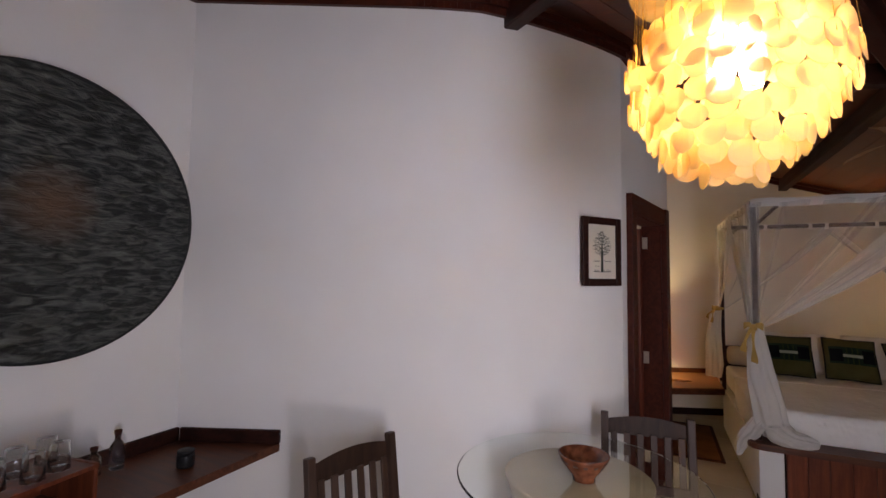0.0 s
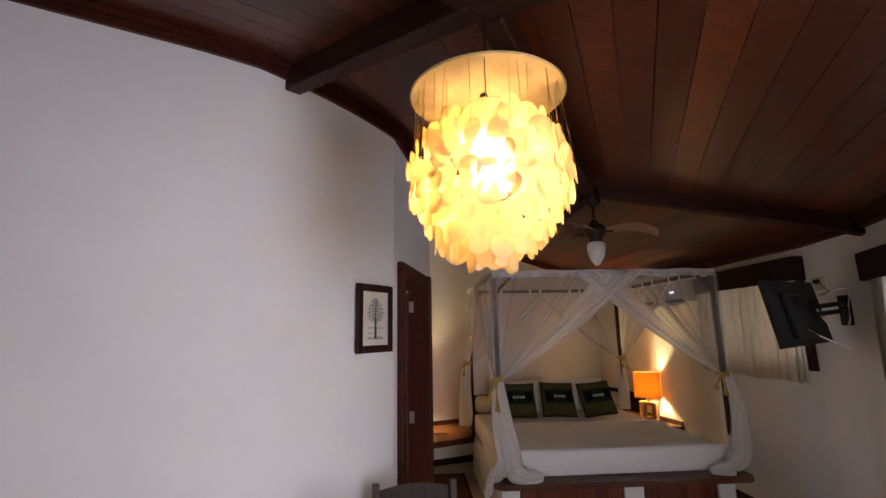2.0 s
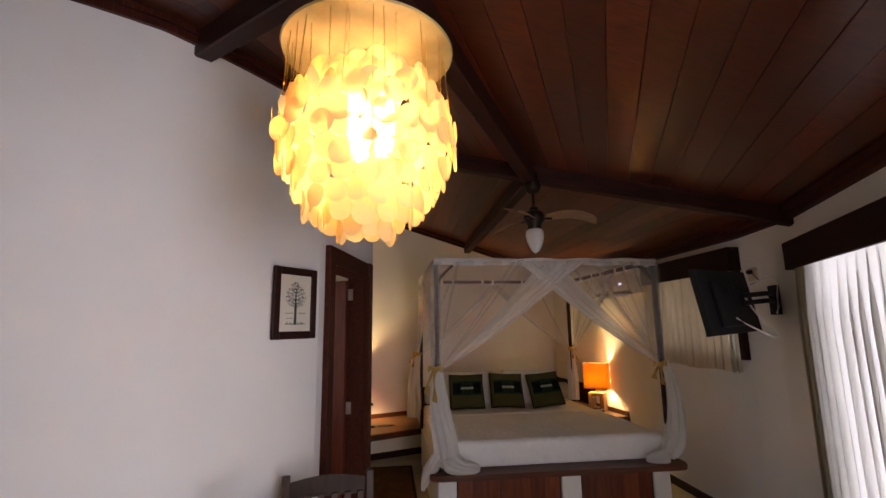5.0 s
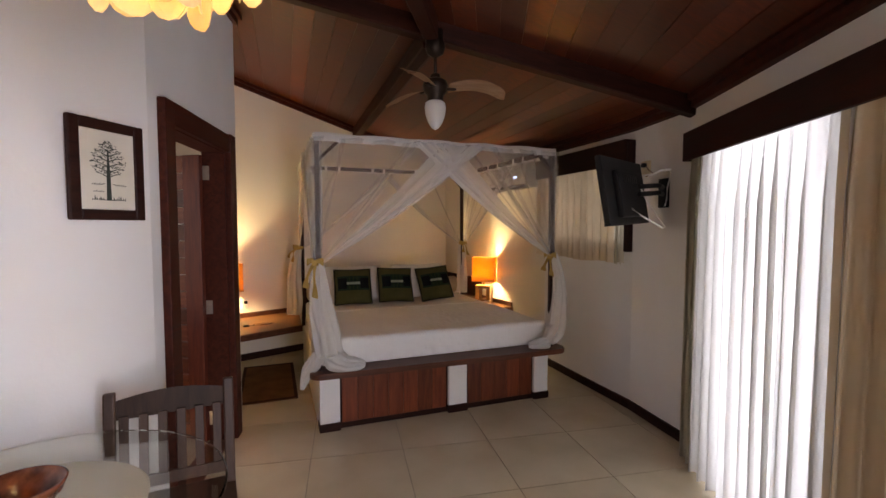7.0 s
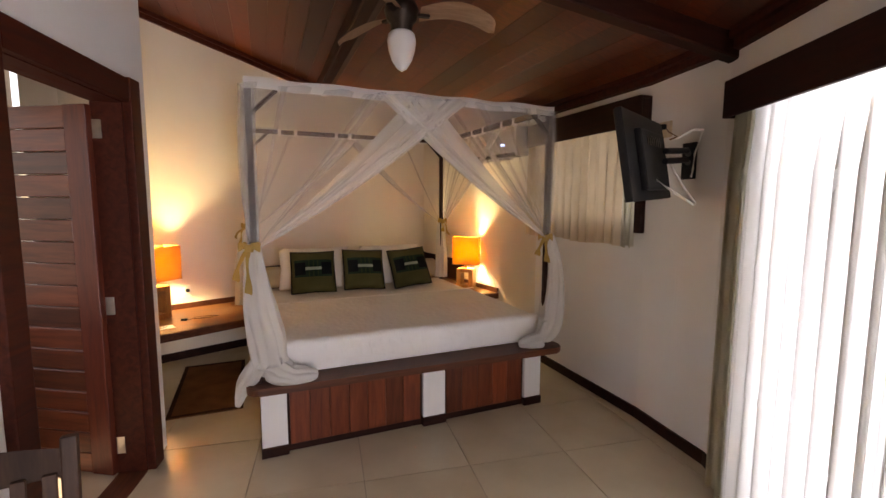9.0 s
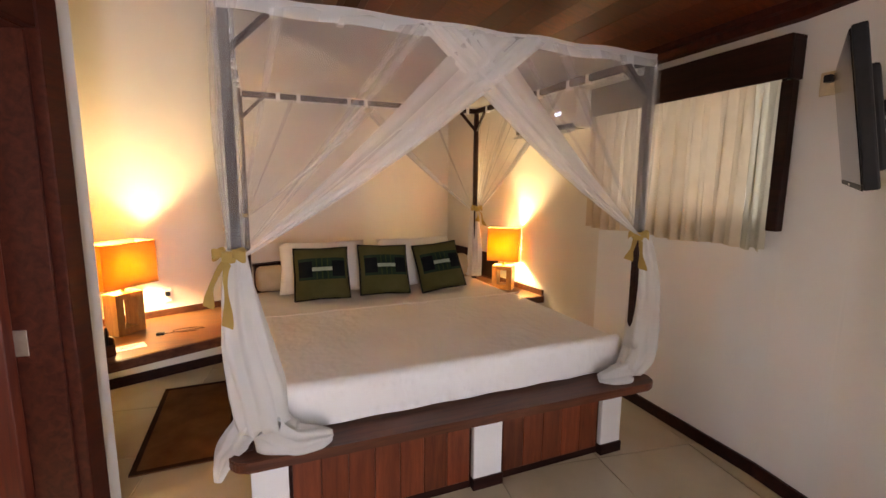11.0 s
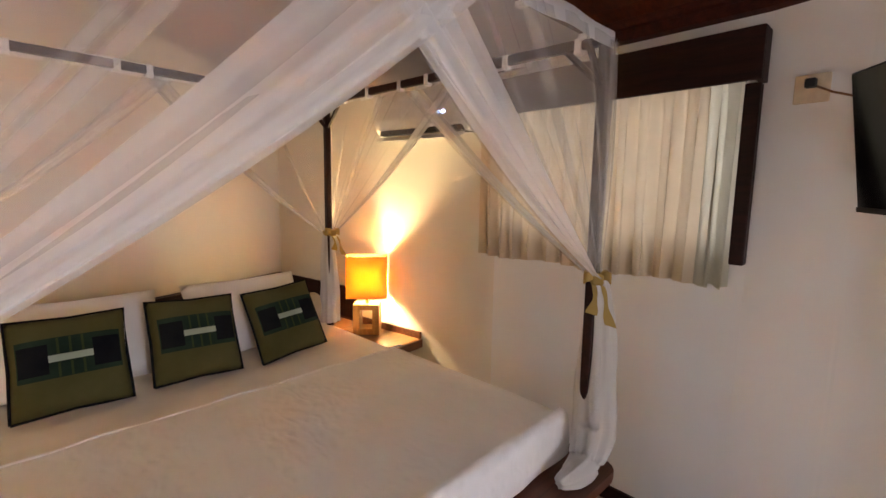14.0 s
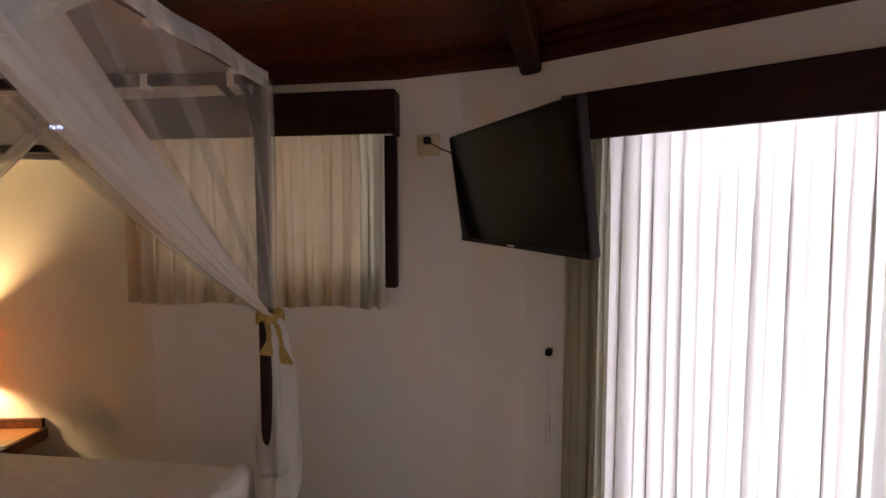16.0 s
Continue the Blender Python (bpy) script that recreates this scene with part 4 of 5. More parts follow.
RUGM = cloth("brown_rug", (0.11, 0.045, 0.017), (0.18, 0.078, 0.030), weave=120, bump=0.8)
rug = thing("rug", "dark brown woven bedside mat with a border", "rug", -0.36, 1.27, 0.0)
part("weave", boxed(-0.245, 0.245, -0.53, 0.53, 0.001, 0.012, 0.004), RUGM, rug)
BORDER = cloth("rug_border", (0.04, 0.016, 0.008), (0.06, 0.026, 0.012), weave=120)
for a in ((-0.245, 0.245, -0.53, -0.50), (-0.245, 0.245, 0.50, 0.53), (-0.245, -0.215, -0.50, 0.50), (0.215, 0.245, -0.50, 0.50)):
    part("border", boxed(*a, 0.008, 0.0145, 0.002, 1), BORDER, rug)

# ---- door, picture and wall things ----
def build_door():
    dr = thing("door_1", "red-brown wooden door standing open in a dark frame", "door", DOOR_A.x, DOOR_A.y, 0, DOOR_H, kind="structure")
    L0, L1 = DOOR_S0, DOOR_S1
    # frame: jamb linings and casings proud of the wall, the room on the right of this direction
    fr = part("door_frame", boxed(L0, L1, -0.002, 0.14, 2.005, 2.04), TRIM, dr)
    part("jamb", boxed(L0, L0 + 0.03, -0.004, 0.145, 0, 2.005, 0.003, 1), TRIM, fr)
    part("jamb", boxed(L1 - 0.03, L1, -0.004, 0.145, 0, 2.005, 0.003, 1), TRIM, fr)
    part("casing", boxed(L0 - 0.085, L0 + 0.018, -0.04, 0.0, 0, 2.125, 0.006), TRIM, fr)
    part("casing", boxed(L1 - 0.018, L1 + 0.088, -0.045, 0.0, 0, 2.135, 0.006), TRIM, fr)
    part("casing", boxed(L0 + 0.018, L1 - 0.018, -0.038, 0.0, 2.01, 2.127, 0.005), TRIM, fr)
    part("threshold", boxed(L0 + 0.03, L1 - 0.03, -0.005, 0.14, -0.004, 0.006, 0.002, 1), BENCHWOOD, fr, "dark wooden threshold")
    W = L1 - L0 - 0.07
    leaf = part("door_leaf", boxed(-0.03, 0.10, -0.018, 0.018, 0.012, 1.985, 0.003, 1), DOORWOOD, dr, m=pose(L1 - 0.040, 0.170, 0, 0, 0, 148 - DOOR_H))
    part("stile", boxed(W - 0.10, W, -0.018, 0.018, 0.012, 1.985, 0.003, 1), DOORWOOD, leaf)
    n = 17
    for k in range(n):
        z0 = 0.012 + k * 1.973 / n
        part("slat", boxed(0.10, W - 0.10, -0.014, 0.014, z0 + 0.002, z0 + 1.973 / n - 0.002, 0.004, 1), DOORSLAT, leaf)
    for z in (0.12, 0.90, 1.82):
        h = part("hinge", boxed(L1 - 0.0345, L1 - 0.0305, 0.096, 0.144, z, z + 0.095, 0.001, 1), STEEL, fr, "bright steel hinge")
        bm = bmesh.new()
        tube(bm, [(L1 - 0.040, 0.150, z - 0.004), (L1 - 0.040, 0.150, z + 0.099)], 0.007, 10)
        part("pin", bm, STEEL, h)


STEEL = plain("brushed_steel", (0.62, 0.60, 0.57), 0.32, 1.0)
DOORSLAT = wood("door_slats", (0.080, 0.020, 0.011), (0.15, 0.042, 0.020), 0.36, (1, 12, 12), 0, 0.4)
build_door()

PAPER = painted("cream_paper", (0.66, 0.62, 0.52), (0.74, 0.70, 0.60), 0.8, 6.0, 0.1)
INK = plain("green_black_ink", (0.035, 0.045, 0.035), 0.8)


def build_picture():
    a, b = Vector((-1.012, -1.222)), Vector((-0.828, -0.972))
    h = math.degrees(math.atan2(b.y - a.y, b.x - a.x))
    mid = (a + b) / 2
    pic = thing("picture", "framed ink drawing of a tree in a dark wooden frame", "picture", mid.x, mid.y, 1.735, h)
    w, t = 0.155, 0.20
    for x0, x1, z0, z1 in ((-w, -w + 0.042, -t, t), (w - 0.042, w, -t, t), (-w + 0.042, w - 0.042, t - 0.042, t), (-w + 0.042, w - 0.042, -t, -t + 0.042)):
        part("frame_bar", boxed(x0, x1, -0.012, 0.012, z0, z1, 0.004, 1), DARKWOOD, pic)
    pap = part("paper", boxed(-w + 0.04, w - 0.04, -0.002, 0.008, -t + 0.04, t - 0.04), PAPER, pic, "cream paper with a drawn tree")
    bm = bmesh.new()

    def bar(x0, z0, x1, z1, w0, w1):
        p, q = Vector((x0, z0)), Vector((x1, z1))
        d = (q - p).normalized()
        n = Vector((-d.y, d.x))
        f = [p + n * w0, q + n * w1, q - n * w1, p - n * w0]
        bm.faces.new([bm.verts.new((v.x, -0.0032, v.y)) for v in f])
    rnd = random.Random(11)
    bar(0, -0.118, 0, 0.0, 0.0105, 0.0075)
    bar(0, 0.0, 0, 0.085, 0.0065, 0.003)
    bar(-0.03, -0.119, 0.03, -0.119, 0.0015, 0.0015)
    # tiers of boughs with clumps of leaves along their upper side
    tiers = ((-0.012, 0.050), (0.010, 0.066), (0.032, 0.070), (0.053, 0.064), (0.073, 0.052), (0.091, 0.036), (0.106, 0.018))
    for z, wd in tiers:
        for sg in (-1, 1):
            bar(0, z - 0.016, sg * wd * 0.55, z - 0.002, 0.0026, 0.0016)
            bar(sg * wd * 0.55, z - 0.002, sg * wd, z + 0.002, 0.0016, 0.0008)
            for _ in range(int(9 + wd * 260)):
                x = sg * wd * rnd.uniform(0.12, 1.06)
                y = z + rnd.uniform(-0.003, 0.013)
                t, r = rnd.uniform(0, math.pi), rnd.uniform(0.0022, 0.0046)
                bar(x - r * math.cos(t), y - r * math.sin(t) * 0.6, x + r * math.cos(t), y + r * math.sin(t) * 0.6, r * 0.5, r * 0.25)
    # small shrubs and marks on the ground beside the trunk
    for sg in (-1, 1):
        bar(sg * 0.018, -0.052, sg * 0.034, -0.060, 0.0016, 0.0016)
        for j in range(5):
            x = sg * (0.032 + 0.009 * j)
            bar(x, -0.060, x + 0.006, -0.054 + 0.003 * (j % 2), 0.0022, 0.0008)
        for j in range(6):
            x = sg * (0.022 + 0.009 * j)
            hgt = rnd.uniform(0.006, 0.018)
            bar(x, -0.120, x + rnd.uniform(-0.004, 0.004), -0.120 + hgt, 0.0035, 0.001)
    for j in range(5):
        bar(-0.062 + 0.009 * j, -0.088, -0.058 + 0.009 * j, -0.083 + 0.003 * (j % 2), 0.002, 0.001)
    part("drawing", bm, INK, pap, "dark ink tree")


build_picture()

# ---- ceiling fan and chandelier ----
BRONZE = plain("dark_bronze", (0.030, 0.020, 0.014), 0.4, 0.8)
BLADE = wood("fan_blade_wood", (0.40, 0.24, 0.14), (0.52, 0.34, 0.22), 0.45, (1, 14, 14))
OPAL = cloth("opal_glass", (0.80, 0.79, 0.77), (0.86, 0.85, 0.83), 0.4, 0.15)


def build_fan():
    fan = thing("ceiling_fan", "three-blade ceiling fan with a white glass light, at rest", "ceiling fan", 0.665, -0.631, 2.345)
    bm = bmesh.new()
    lathe(bm, [(0.0001, 0.075), (0.04, 0.075), (0.07, 0.06), (0.08, 0.03), (0.07, -0.01), (0.05, -0.03), (0.05, -0.055), (0.045, -0.07)], 24)
    part("motor", bm, BRONZE, fan, smooth=True)
    bm = bmesh.new()
    tube(bm, [(0, 0, 0.06), (0, 0, 0.27)], 0.011, 10)
    lathe(bm, [(0.011, 0.11), (0.03, 0.10), (0.035, 0.07)], 16)
    part("rod", bm, BRONZE, fan, smooth=True)
    bm = bmesh.new()
    lathe(bm, [(0.014, 0.205), (0.05, 0.225), (0.062, 0.255), (0.06, 0.36)], 20)
    part("canopy", bm, BRONZE, fan, smooth=True)
    bm = bmesh.new()
    lathe(bm, [(0.0001, -0.06), (0.044, -0.06), (0.062, -0.075), (0.067, -0.105), (0.062, -0.145), (0.047, -0.19), (0.024, -0.226), (0.0001, -0.241)], 24)
    part("glass_shade", bm, OPAL, fan, "white opal glass bowl", smooth=True)
    for a in (347, 230, 117):
        bm = bmesh.new()

        def f(u, v):
            x = 0.085 + 0.36 * u
            w = 0.030 + 0.028 * math.sin(math.pi * min(1, 0.10 + u * 0.70))
            if u > 0.9:
                w *= math.sqrt(max(0.05, 1 - ((u - 0.9) / 0.105) ** 2))
            return Vector((x, (v - 0.5) * 2 * w - 0.03 * math.sin(math.pi * u), 0.020 - 0.035 * (v - 0.5) + 0.03 * math.sin(math.pi * u * 0.8) - 0.055 * u * u))
        sheet(bm, f, 18, 5)
        r = bmesh.ops.solidify(bm, geom=bm.faces[:], thickness=0.007)
        bl = part("blade", bm, BLADE, fan, "pale brown wooden blade", m=pose(0, 0, 0, 0, 0, a))
        part("arm", boxed(0.05, 0.13, -0.020, 0.008, 0.006, 0.018, 0.003, 1), BRONZE, bl)


build_fan()


def shell_material():
    m = cloth("capiz_shell", (0.72, 0.62, 0.38), (0.86, 0.76, 0.50), 0.50, 0.35, 60, 0.3, tint=(0.93, 0.71, 0.32), clear=0.24)
    return m


SHELL = shell_material()
CHX, CHY = -0.455, -2.56


def build_chandelier():
    ch = thing("chandelier", "lit hanging lamp of overlapping cream shell discs under a round plate", "chandelier", CHX, CHY, 1.83)
    zt = 2.355 - 1.83
    bm = bmesh.new()
    lathe(bm, [(0.0001, zt), (0.236, zt), (0.240, zt + 0.004), (0.236, zt + 0.008), (0.0001, zt + 0.008)], 48)
    part("top_plate", bm, PLATE, ch, "round plate of pale shell mosaic")
    bm = bmesh.new()
    tube(bm, [(0, 0, zt + 0.008), (0.0, 0, zt + 0.04), (0.008, 0, zt + 0.06), (0, 0.004, zt + 0.10), (0, 0, ceil_z(CHX, CHY) - 1.83 - 0.145)], 0.003, 6)
    part("hook", bm, BRONZE, ch)
    for k in range(3):
        a = 2.1 * k
        bm = bmesh.new()
        tube(bm, [(0.03 * math.cos(a), 0.03 * math.sin(a), zt), (0.03 * math.cos(a), 0.03 * math.sin(a), zt - 0.13)], 0.012, 8)
        soc = part("bulb_holder", bm, BRONZE, ch)
        bm = bmesh.new()
        lathe(bm, [(0.0001, -0.16), (0.02, -0.155), (0.03, -0.11), (0.03, -0.01), (0.014, 0.03)], 14)
        part("bulb", bm, HOT, soc, "glowing bulb", smooth=True, m=pose(0.045 * math.cos(a), 0.045 * math.sin(a), zt - 0.14))
    # strings of shells: rings of discs that follow a ball
    me = []
    for k in range(3):
        bm = bmesh.new()
        r = 0.030 + 0.002 * k
        top = [bm.verts.new((r * math.cos(t) * (1 + 0.05 * math.sin(3 * t + k)), 0.0008 + 0.003 * math.cos(t) ** 2, r * math.sin(t))) for t in (2 * math.pi * i / 12 for i in range(12))]
        bot = [bm.verts.new((v.co.x, v.co.y - 0.0016, v.co.z)) for v in top]
        bm.faces.new(top)
        bm.faces.new(bot[::-1])
        for i in range(12):
            bm.faces.new((top[i], bot[i], bot[(i + 1) % 12], top[(i + 1) % 12]))
        me.append(mesh_of("shell", bm, SHELL))
    rnd = random.Random(4)
    prof = [(0.032, 0.07), (0.06, 0.112), (0.095, 0.150), (0.135, 0.182), (0.175, 0.206), (0.215, 0.222), (0.255, 0.229), (0.295, 0.226), (0.335, 0.212), (0.375, 0.188), (0.41, 0.155), (0.435, 0.10)]
    bmst = bmesh.new()
    rest = bmesh.new()
    for k, (z, r) in enumerate(prof):
        r *= 1.06
        z = z * 1.03 - 0.012
        n = max(6, round(2 * math.pi * r / 0.054))
        for i in range(n):
            a = 2 * math.pi * (i + 0.5 * (k % 2)) / n + rnd.uniform(-0.07, 0.07)
            rr = r + rnd.uniform(-0.010, 0.010)
            ob = new("shell", me[rnd.randrange(3)])
            ob.parent = ch
            ob.matrix_local = pose(rr * math.cos(a), rr * math.sin(a), z + rnd.uniform(-0.012, 0.012), rnd.uniform(-4, 4), 0, math.degrees(a) + 90 + (rnd.uniform(-9, 9) if rnd.random() < 0.94 else rnd.uniform(-80, 80)))
            if k in (6, 8, 9) and i % 2 == 0:
                tube(bmst, [(rr * math.cos(a), rr * math.sin(a), z), (min(rr, 0.218) * math.cos(a), min(rr, 0.218) * math.sin(a), zt)], 0.0007, 4)
        # a second layer of discs behind the first
        for i in range(max(5, n // 2) if not 0.1 < z < 0.33 else 0):
            a = 2 * math.pi * i / max(5, n // 2) + rnd.uniform(0, 0.4)
            m = pose((r - 0.04) * math.cos(a), (r - 0.04) * math.sin(a), z + 0.02, rnd.uniform(-10, 10), 0, math.degrees(a) + 90 + rnd.uniform(-40, 40))
            c = bmesh.ops.create_circle(rest, cap_ends=True, segments=12, radius=0.03, matrix=m @ pose(0, 0, 0, 90, 0, 0))
    tagged(part("strings", bmst, BRASS, ch), kind="stuff")
    tagged(part("inner_layer", rest, SHELL, ch), kind="stuff")
    li = new("lamp_light", bpy.data.lights.new("lamp_light", "POINT"))
    li.data.energy, li.data.color, li.data.shadow_soft_size = 0.6, (1.0, 0.82, 0.50), 0.05
    li.location = (CHX, CHY, 2.08)


PLATE = cloth("shell_mosaic", (0.20, 0.145, 0.055), (0.50, 0.39, 0.19), 0.12, 0.4, 25, 0.6)
HOT = glowing("hot_bulb", (1.0, 0.84, 0.56), 22.0)
build_chandelier()

# ---- windows, curtains ----
def pleats(p, h, s0, s1, z0, z1, off, amp, n, seed, flare=1.0, cols=6.0):
    """A pleated curtain along a wall from p in direction h; off metres into the room."""
    rnd = random.Random(seed)
    ph = [rnd.uniform(0, 6.3) for _ in range(5)]
    d, nrm = d2(h), inward(h)
    bm = bmesh.new()

    def f(u, v):
        s = s0 + (s1 - s0) * u
        w = n * 2 * math.pi * u
        g = 0.35 + 0.65 * min(1, v * 5)
        wob = 0.9 * math.sin(u * 11 + ph[0]) + 0.5 * math.sin(u * 27 + ph[1])
        y = off + amp * g * (math.sin(w + wob) + 0.35 * math.sin(2.1 * w + ph[2] + v * 1.2)) * (1 + 0.25 * v * flare)
        s += 0.5 * amp * g * math.sin(2 * w + wob) + 0.012 * v * math.sin(u * 17 + ph[3])
        q = Vector(p) + d * s + nrm * y
        return Vector((q.x, q.y, z1 + (z0 - z1) * v + (0.008 * math.sin(u * 13 + ph[4]) * v)))
    sheet(bm, f, int(n * cols * 2), 26)
    return bm


def build_valance(p, h, s0, s1, z0, z1, depth):
    va = thing("curtain_valance", "dark stained wooden curtain box on the wall", "valance", p[0], p[1], z0, h, "valances")
    part("front_board", boxed(s0, s1, depth - 0.022, depth, 0, z1 - z0, 0.006), DARKWOOD, va)
    part("top_board", boxed(s0, s1, 0.001, depth - 0.022, z1 - z0 - 0.022, z1 - z0 - 0.002), DARKWOOD, va)
    for s in (s0, s1 - 0.022):
        part("end_board", boxed(s, s + 0.022, 0.001, depth - 0.0215, 0.001, z1 - z0 - 0.023), DARKWOOD, va)
    return va


# glass door behind the long curtain
CH = CUR_H
gd = thing("window_1", "sliding glass door in a dark wooden frame", "window", F0_A.x, F0_A.y, 0, CH, kind="structure")
a, b = CUR_L - 1.36, CUR_L - 0.41
for x0, x1, z0, z1 in ((a, a + 0.06, 0, 2.06), (b - 0.06, b, 0, 2.06), (a + 0.06, b - 0.06, 1.99, 2.06), (a + 0.06, b - 0.06, 0, 0.07)):
    part("window_frame", boxed(x0, x1, -0.13, -0.07, z0, z1, 0.004, 1), DARKWOOD, gd)
pane = part("pane", boxed(a + 0.06, b - 0.06, -0.103, -0.097, 0.07, 1.99), GLASS, gd)
pane.visible_shadow = False
build_valance(F0_A, CH, CUR_L - 2.5, CUR_L - 0.19, 1.915, 2.092, 0.13)
cur = thing("curtain", "floor-length pale curtain lit from behind by daylight", "curtain", 0, 0, 0, 0, "long curtains")
part("cloth", pleats(F0_A, CH, CUR_L - 1.52, CUR_L - 0.36, 0.02, 2.0, 0.087, 0.031, 12, 3), SHEER, cur, smooth=True)
cur = thing("curtain", "bunched greenish linen curtain at the edge of the glass door", "curtain", 0, 0, 0, 0, "long curtains")

LINING = cloth("greenish_linen", (0.50, 0.48, 0.37), (0.60, 0.57, 0.46), 0.3)
part("cloth", pleats(F0_A, CH, CUR_L - 0.37, CUR_L - 0.21, 0.03, 2.0, 0.075, 0.028, 4, 8), LINING, cur, smooth=True)
cur = thing("curtain", "floor-length cream linen curtain drawn along the wall", "curtain", 0, 0, 0, 0, "long curtains")
part("cloth", pleats(F0_A, CH, CUR_L - 2.4, CUR_L - 1.46, 0.02, 2.0, 0.10, 0.026, 9, 5), CURTAIN, cur, smooth=True)

# small window over the bed
WH = math.degrees(math.atan2(WIN_B.y - WIN_A.y, WIN_B.x - WIN_A.x))
wn2 = thing("window_2", "small window in a dark wooden frame", "window", WIN_A.x, WIN_A.y, 0, WH, kind="structure")
for x0, x1, z0, z1 in ((0.06, 0.11, 1.34, 2.06), (1.23, 1.28, 1.34, 2.06), (0.11, 1.23, 2.01, 2.06), (0.11, 1.23, 1.34, 1.39), (0.65, 0.69, 1.39, 2.01)):
    part("window_frame", boxed(x0, x1, -0.12, -0.06, z0, z1, 0.004, 1), DARKWOOD, wn2)
for x0, x1 in ((0.11, 0.65), (0.69, 1.23)):
    pane = part("pane", boxed(x0, x1, -0.093, -0.087, 1.39, 2.01), GLASS, wn2)
    pane.visible_shadow = False
part("side_board", boxed(0.0, 0.055, 0.001, 0.05, 1.295, 2.0, 0.004, 1), DARKWOOD, wn2)
build_valance(WIN_A, WH, -0.01, 1.36, 2.0, 2.195, 0.10)
cur = thing("curtain", "short cream pleated curtain over a small window", "curtain")
part("cloth", pleats(WIN_A, WH, 0.17, 1.38, 1.195, 2.03, 0.055, 0.019, 12, 12), CURTAIN, cur, smooth=True)
cur = thing("curtain", "folded edge of a greenish lining curtain at the window", "curtain")
part("cloth", pleats(WIN_A, WH, 0.05, 0.18, 1.195, 2.03, 0.05, 0.012, 2, 14), LINING, cur, smooth=True)

# cord of the curtain on the wall
q = EAST + d2(CH) * -0.12
cord = thing("curtain_pull", "white curtain pull with a black hook and a weight", "curtain pull", q.x, q.y, 0, CH)
bm = bmesh.new()
tube(bm, [(0, 0.02, 1.05), (0.002, 0.02, 0.78)], 0.0025, 6)
part("string", bm, WHITEPLASTIC, cord)
part("hook", boxed(-0.012, 0.012, 0.001, 0.04, 1.03, 1.06, 0.006), BLACK, cord)
bm = bmesh.new()
lathe(bm, [(0.004, 0.78), (0.011, 0.75), (0.012, 0.65), (0.006, 0.63)], 12, 0.0, 0.02)
part("weight", bm, WHITEPLASTIC, cord, smooth=True)

# ---- television and air conditioner ----
def build_tv():
    cxy = Vector((1.873, -0.942))
    tv = thing("television", "black flat television tilted on a wall bracket", "television", cxy.x, cxy.y, 1.728)
    h = 29.0
    m = pose(0, 0, 0, 0, 0, h + 180) @ pose(0, 0, 0, 9.3, 0, 0) @ pose(0, 0, 0, 0, 1.7, 0)
    # local: x along the screen, -y out of the screen
    part("body", boxed(-0.392, 0.392, -0.012, 0.022, -0.214, 0.214, 0.006), BLACK, tv, m=m)
    b = part("bezel", boxed(-0.392, 0.392, -0.016, -0.0125, -0.214, -0.198, 0.001, 1), BLACK, tv, m=m)
    part("screen", boxed(-0.383, 0.383, -0.0155, -0.0125, -0.197, 0.206), SCREEN, tv, "dark glossy screen", m=m)
    part("logo_bar", boxed(-0.02, 0.02, -0.0175, -0.0165, -0.209, -0.203), WHITEPLASTIC, tv, m=m)
    back_bm = boxed(-0.24, 0.24, 0.022, 0.055, -0.17, 0.13, 0.012)
    bk = part("back_cover", back_bm, BLACK, tv, m=m)
    for k in range(7):
        part("vent", boxed(-0.12 + k * 0.04, -0.10 + k * 0.04, 0.0555, 0.057, 0.05, 0.10), SCREEN, bk)
    # bracket to the wall
    inv = Matrix.Translation((-cxy.x, -cxy.y, -1.728))
    wp = Vector((2.374, -0.81))
    bm = bmesh.new()
    hh = 82.0
    d, n = d2(hh), inward(hh)
    prism(bm, [wp + d * -0.05 + n * 0.002, wp + d * 0.05 + n * 0.002, wp + d * 0.05 + n * 0.02, wp + d * -0.05 + n * 0.02], 1.64, 1.85, 0.003)
    br = part("bracket", bm, BLACK, tv, "black steel wall bracket", m=inv)
    mid = Vector((2.19, -0.93, 1.76))
    for z in (1.735, 1.785):
        bm = bmesh.new()
        tube(bm, [(wp.x + n.x * 0.02, wp.y + n.y * 0.02, z), (mid.x, mid.y, z), (1.95, -1.00, z - 0.02)], 0.016, 8)
        part("arm", bm, BLACK, br)
    bm = bmesh.new()
    pts = [(2.02, -1.00, 1.83), (2.09, -1.04, 1.875), (2.20, -1.01, 1.885), (2.29, -0.93, 1.86), (2.34, -0.86, 1.78), (2.345, -0.85, 1.69), (2.31, -0.87, 1.65)]
    tube(bm, pts, 0.006, 8)
    part("cable", bm, WHITEPLASTIC, tv, "white cable", smooth=True, m=inv)
    bm = bmesh.new()
    tube(bm, [(1.86, -1.03, 1.62), (1.90, -1.07, 1.575), (1.98, -1.10, 1.525), (2.06, -1.09, 1.495), (2.10, -1.07, 1.50), (2.08, -1.02, 1.57), (2.03, -0.98, 1.68), (2.00, -0.96, 1.76)], 0.006, 8)
    part("cable", bm, WHITEPLASTIC, tv, "white cable", smooth=True, m=inv)
    bm = bmesh.new()
    tube(bm, [(2.395, -0.605, 1.965), (2.36, -0.66, 1.93), (2.33, -0.73, 1.90), (2.27, -0.80, 1.88), (2.14, -0.86, 1.85)], 0.004, 6)
    part("power_cable", bm, HONEYWOOD, tv, "thin brown power cable", smooth=True, m=inv)


build_tv()


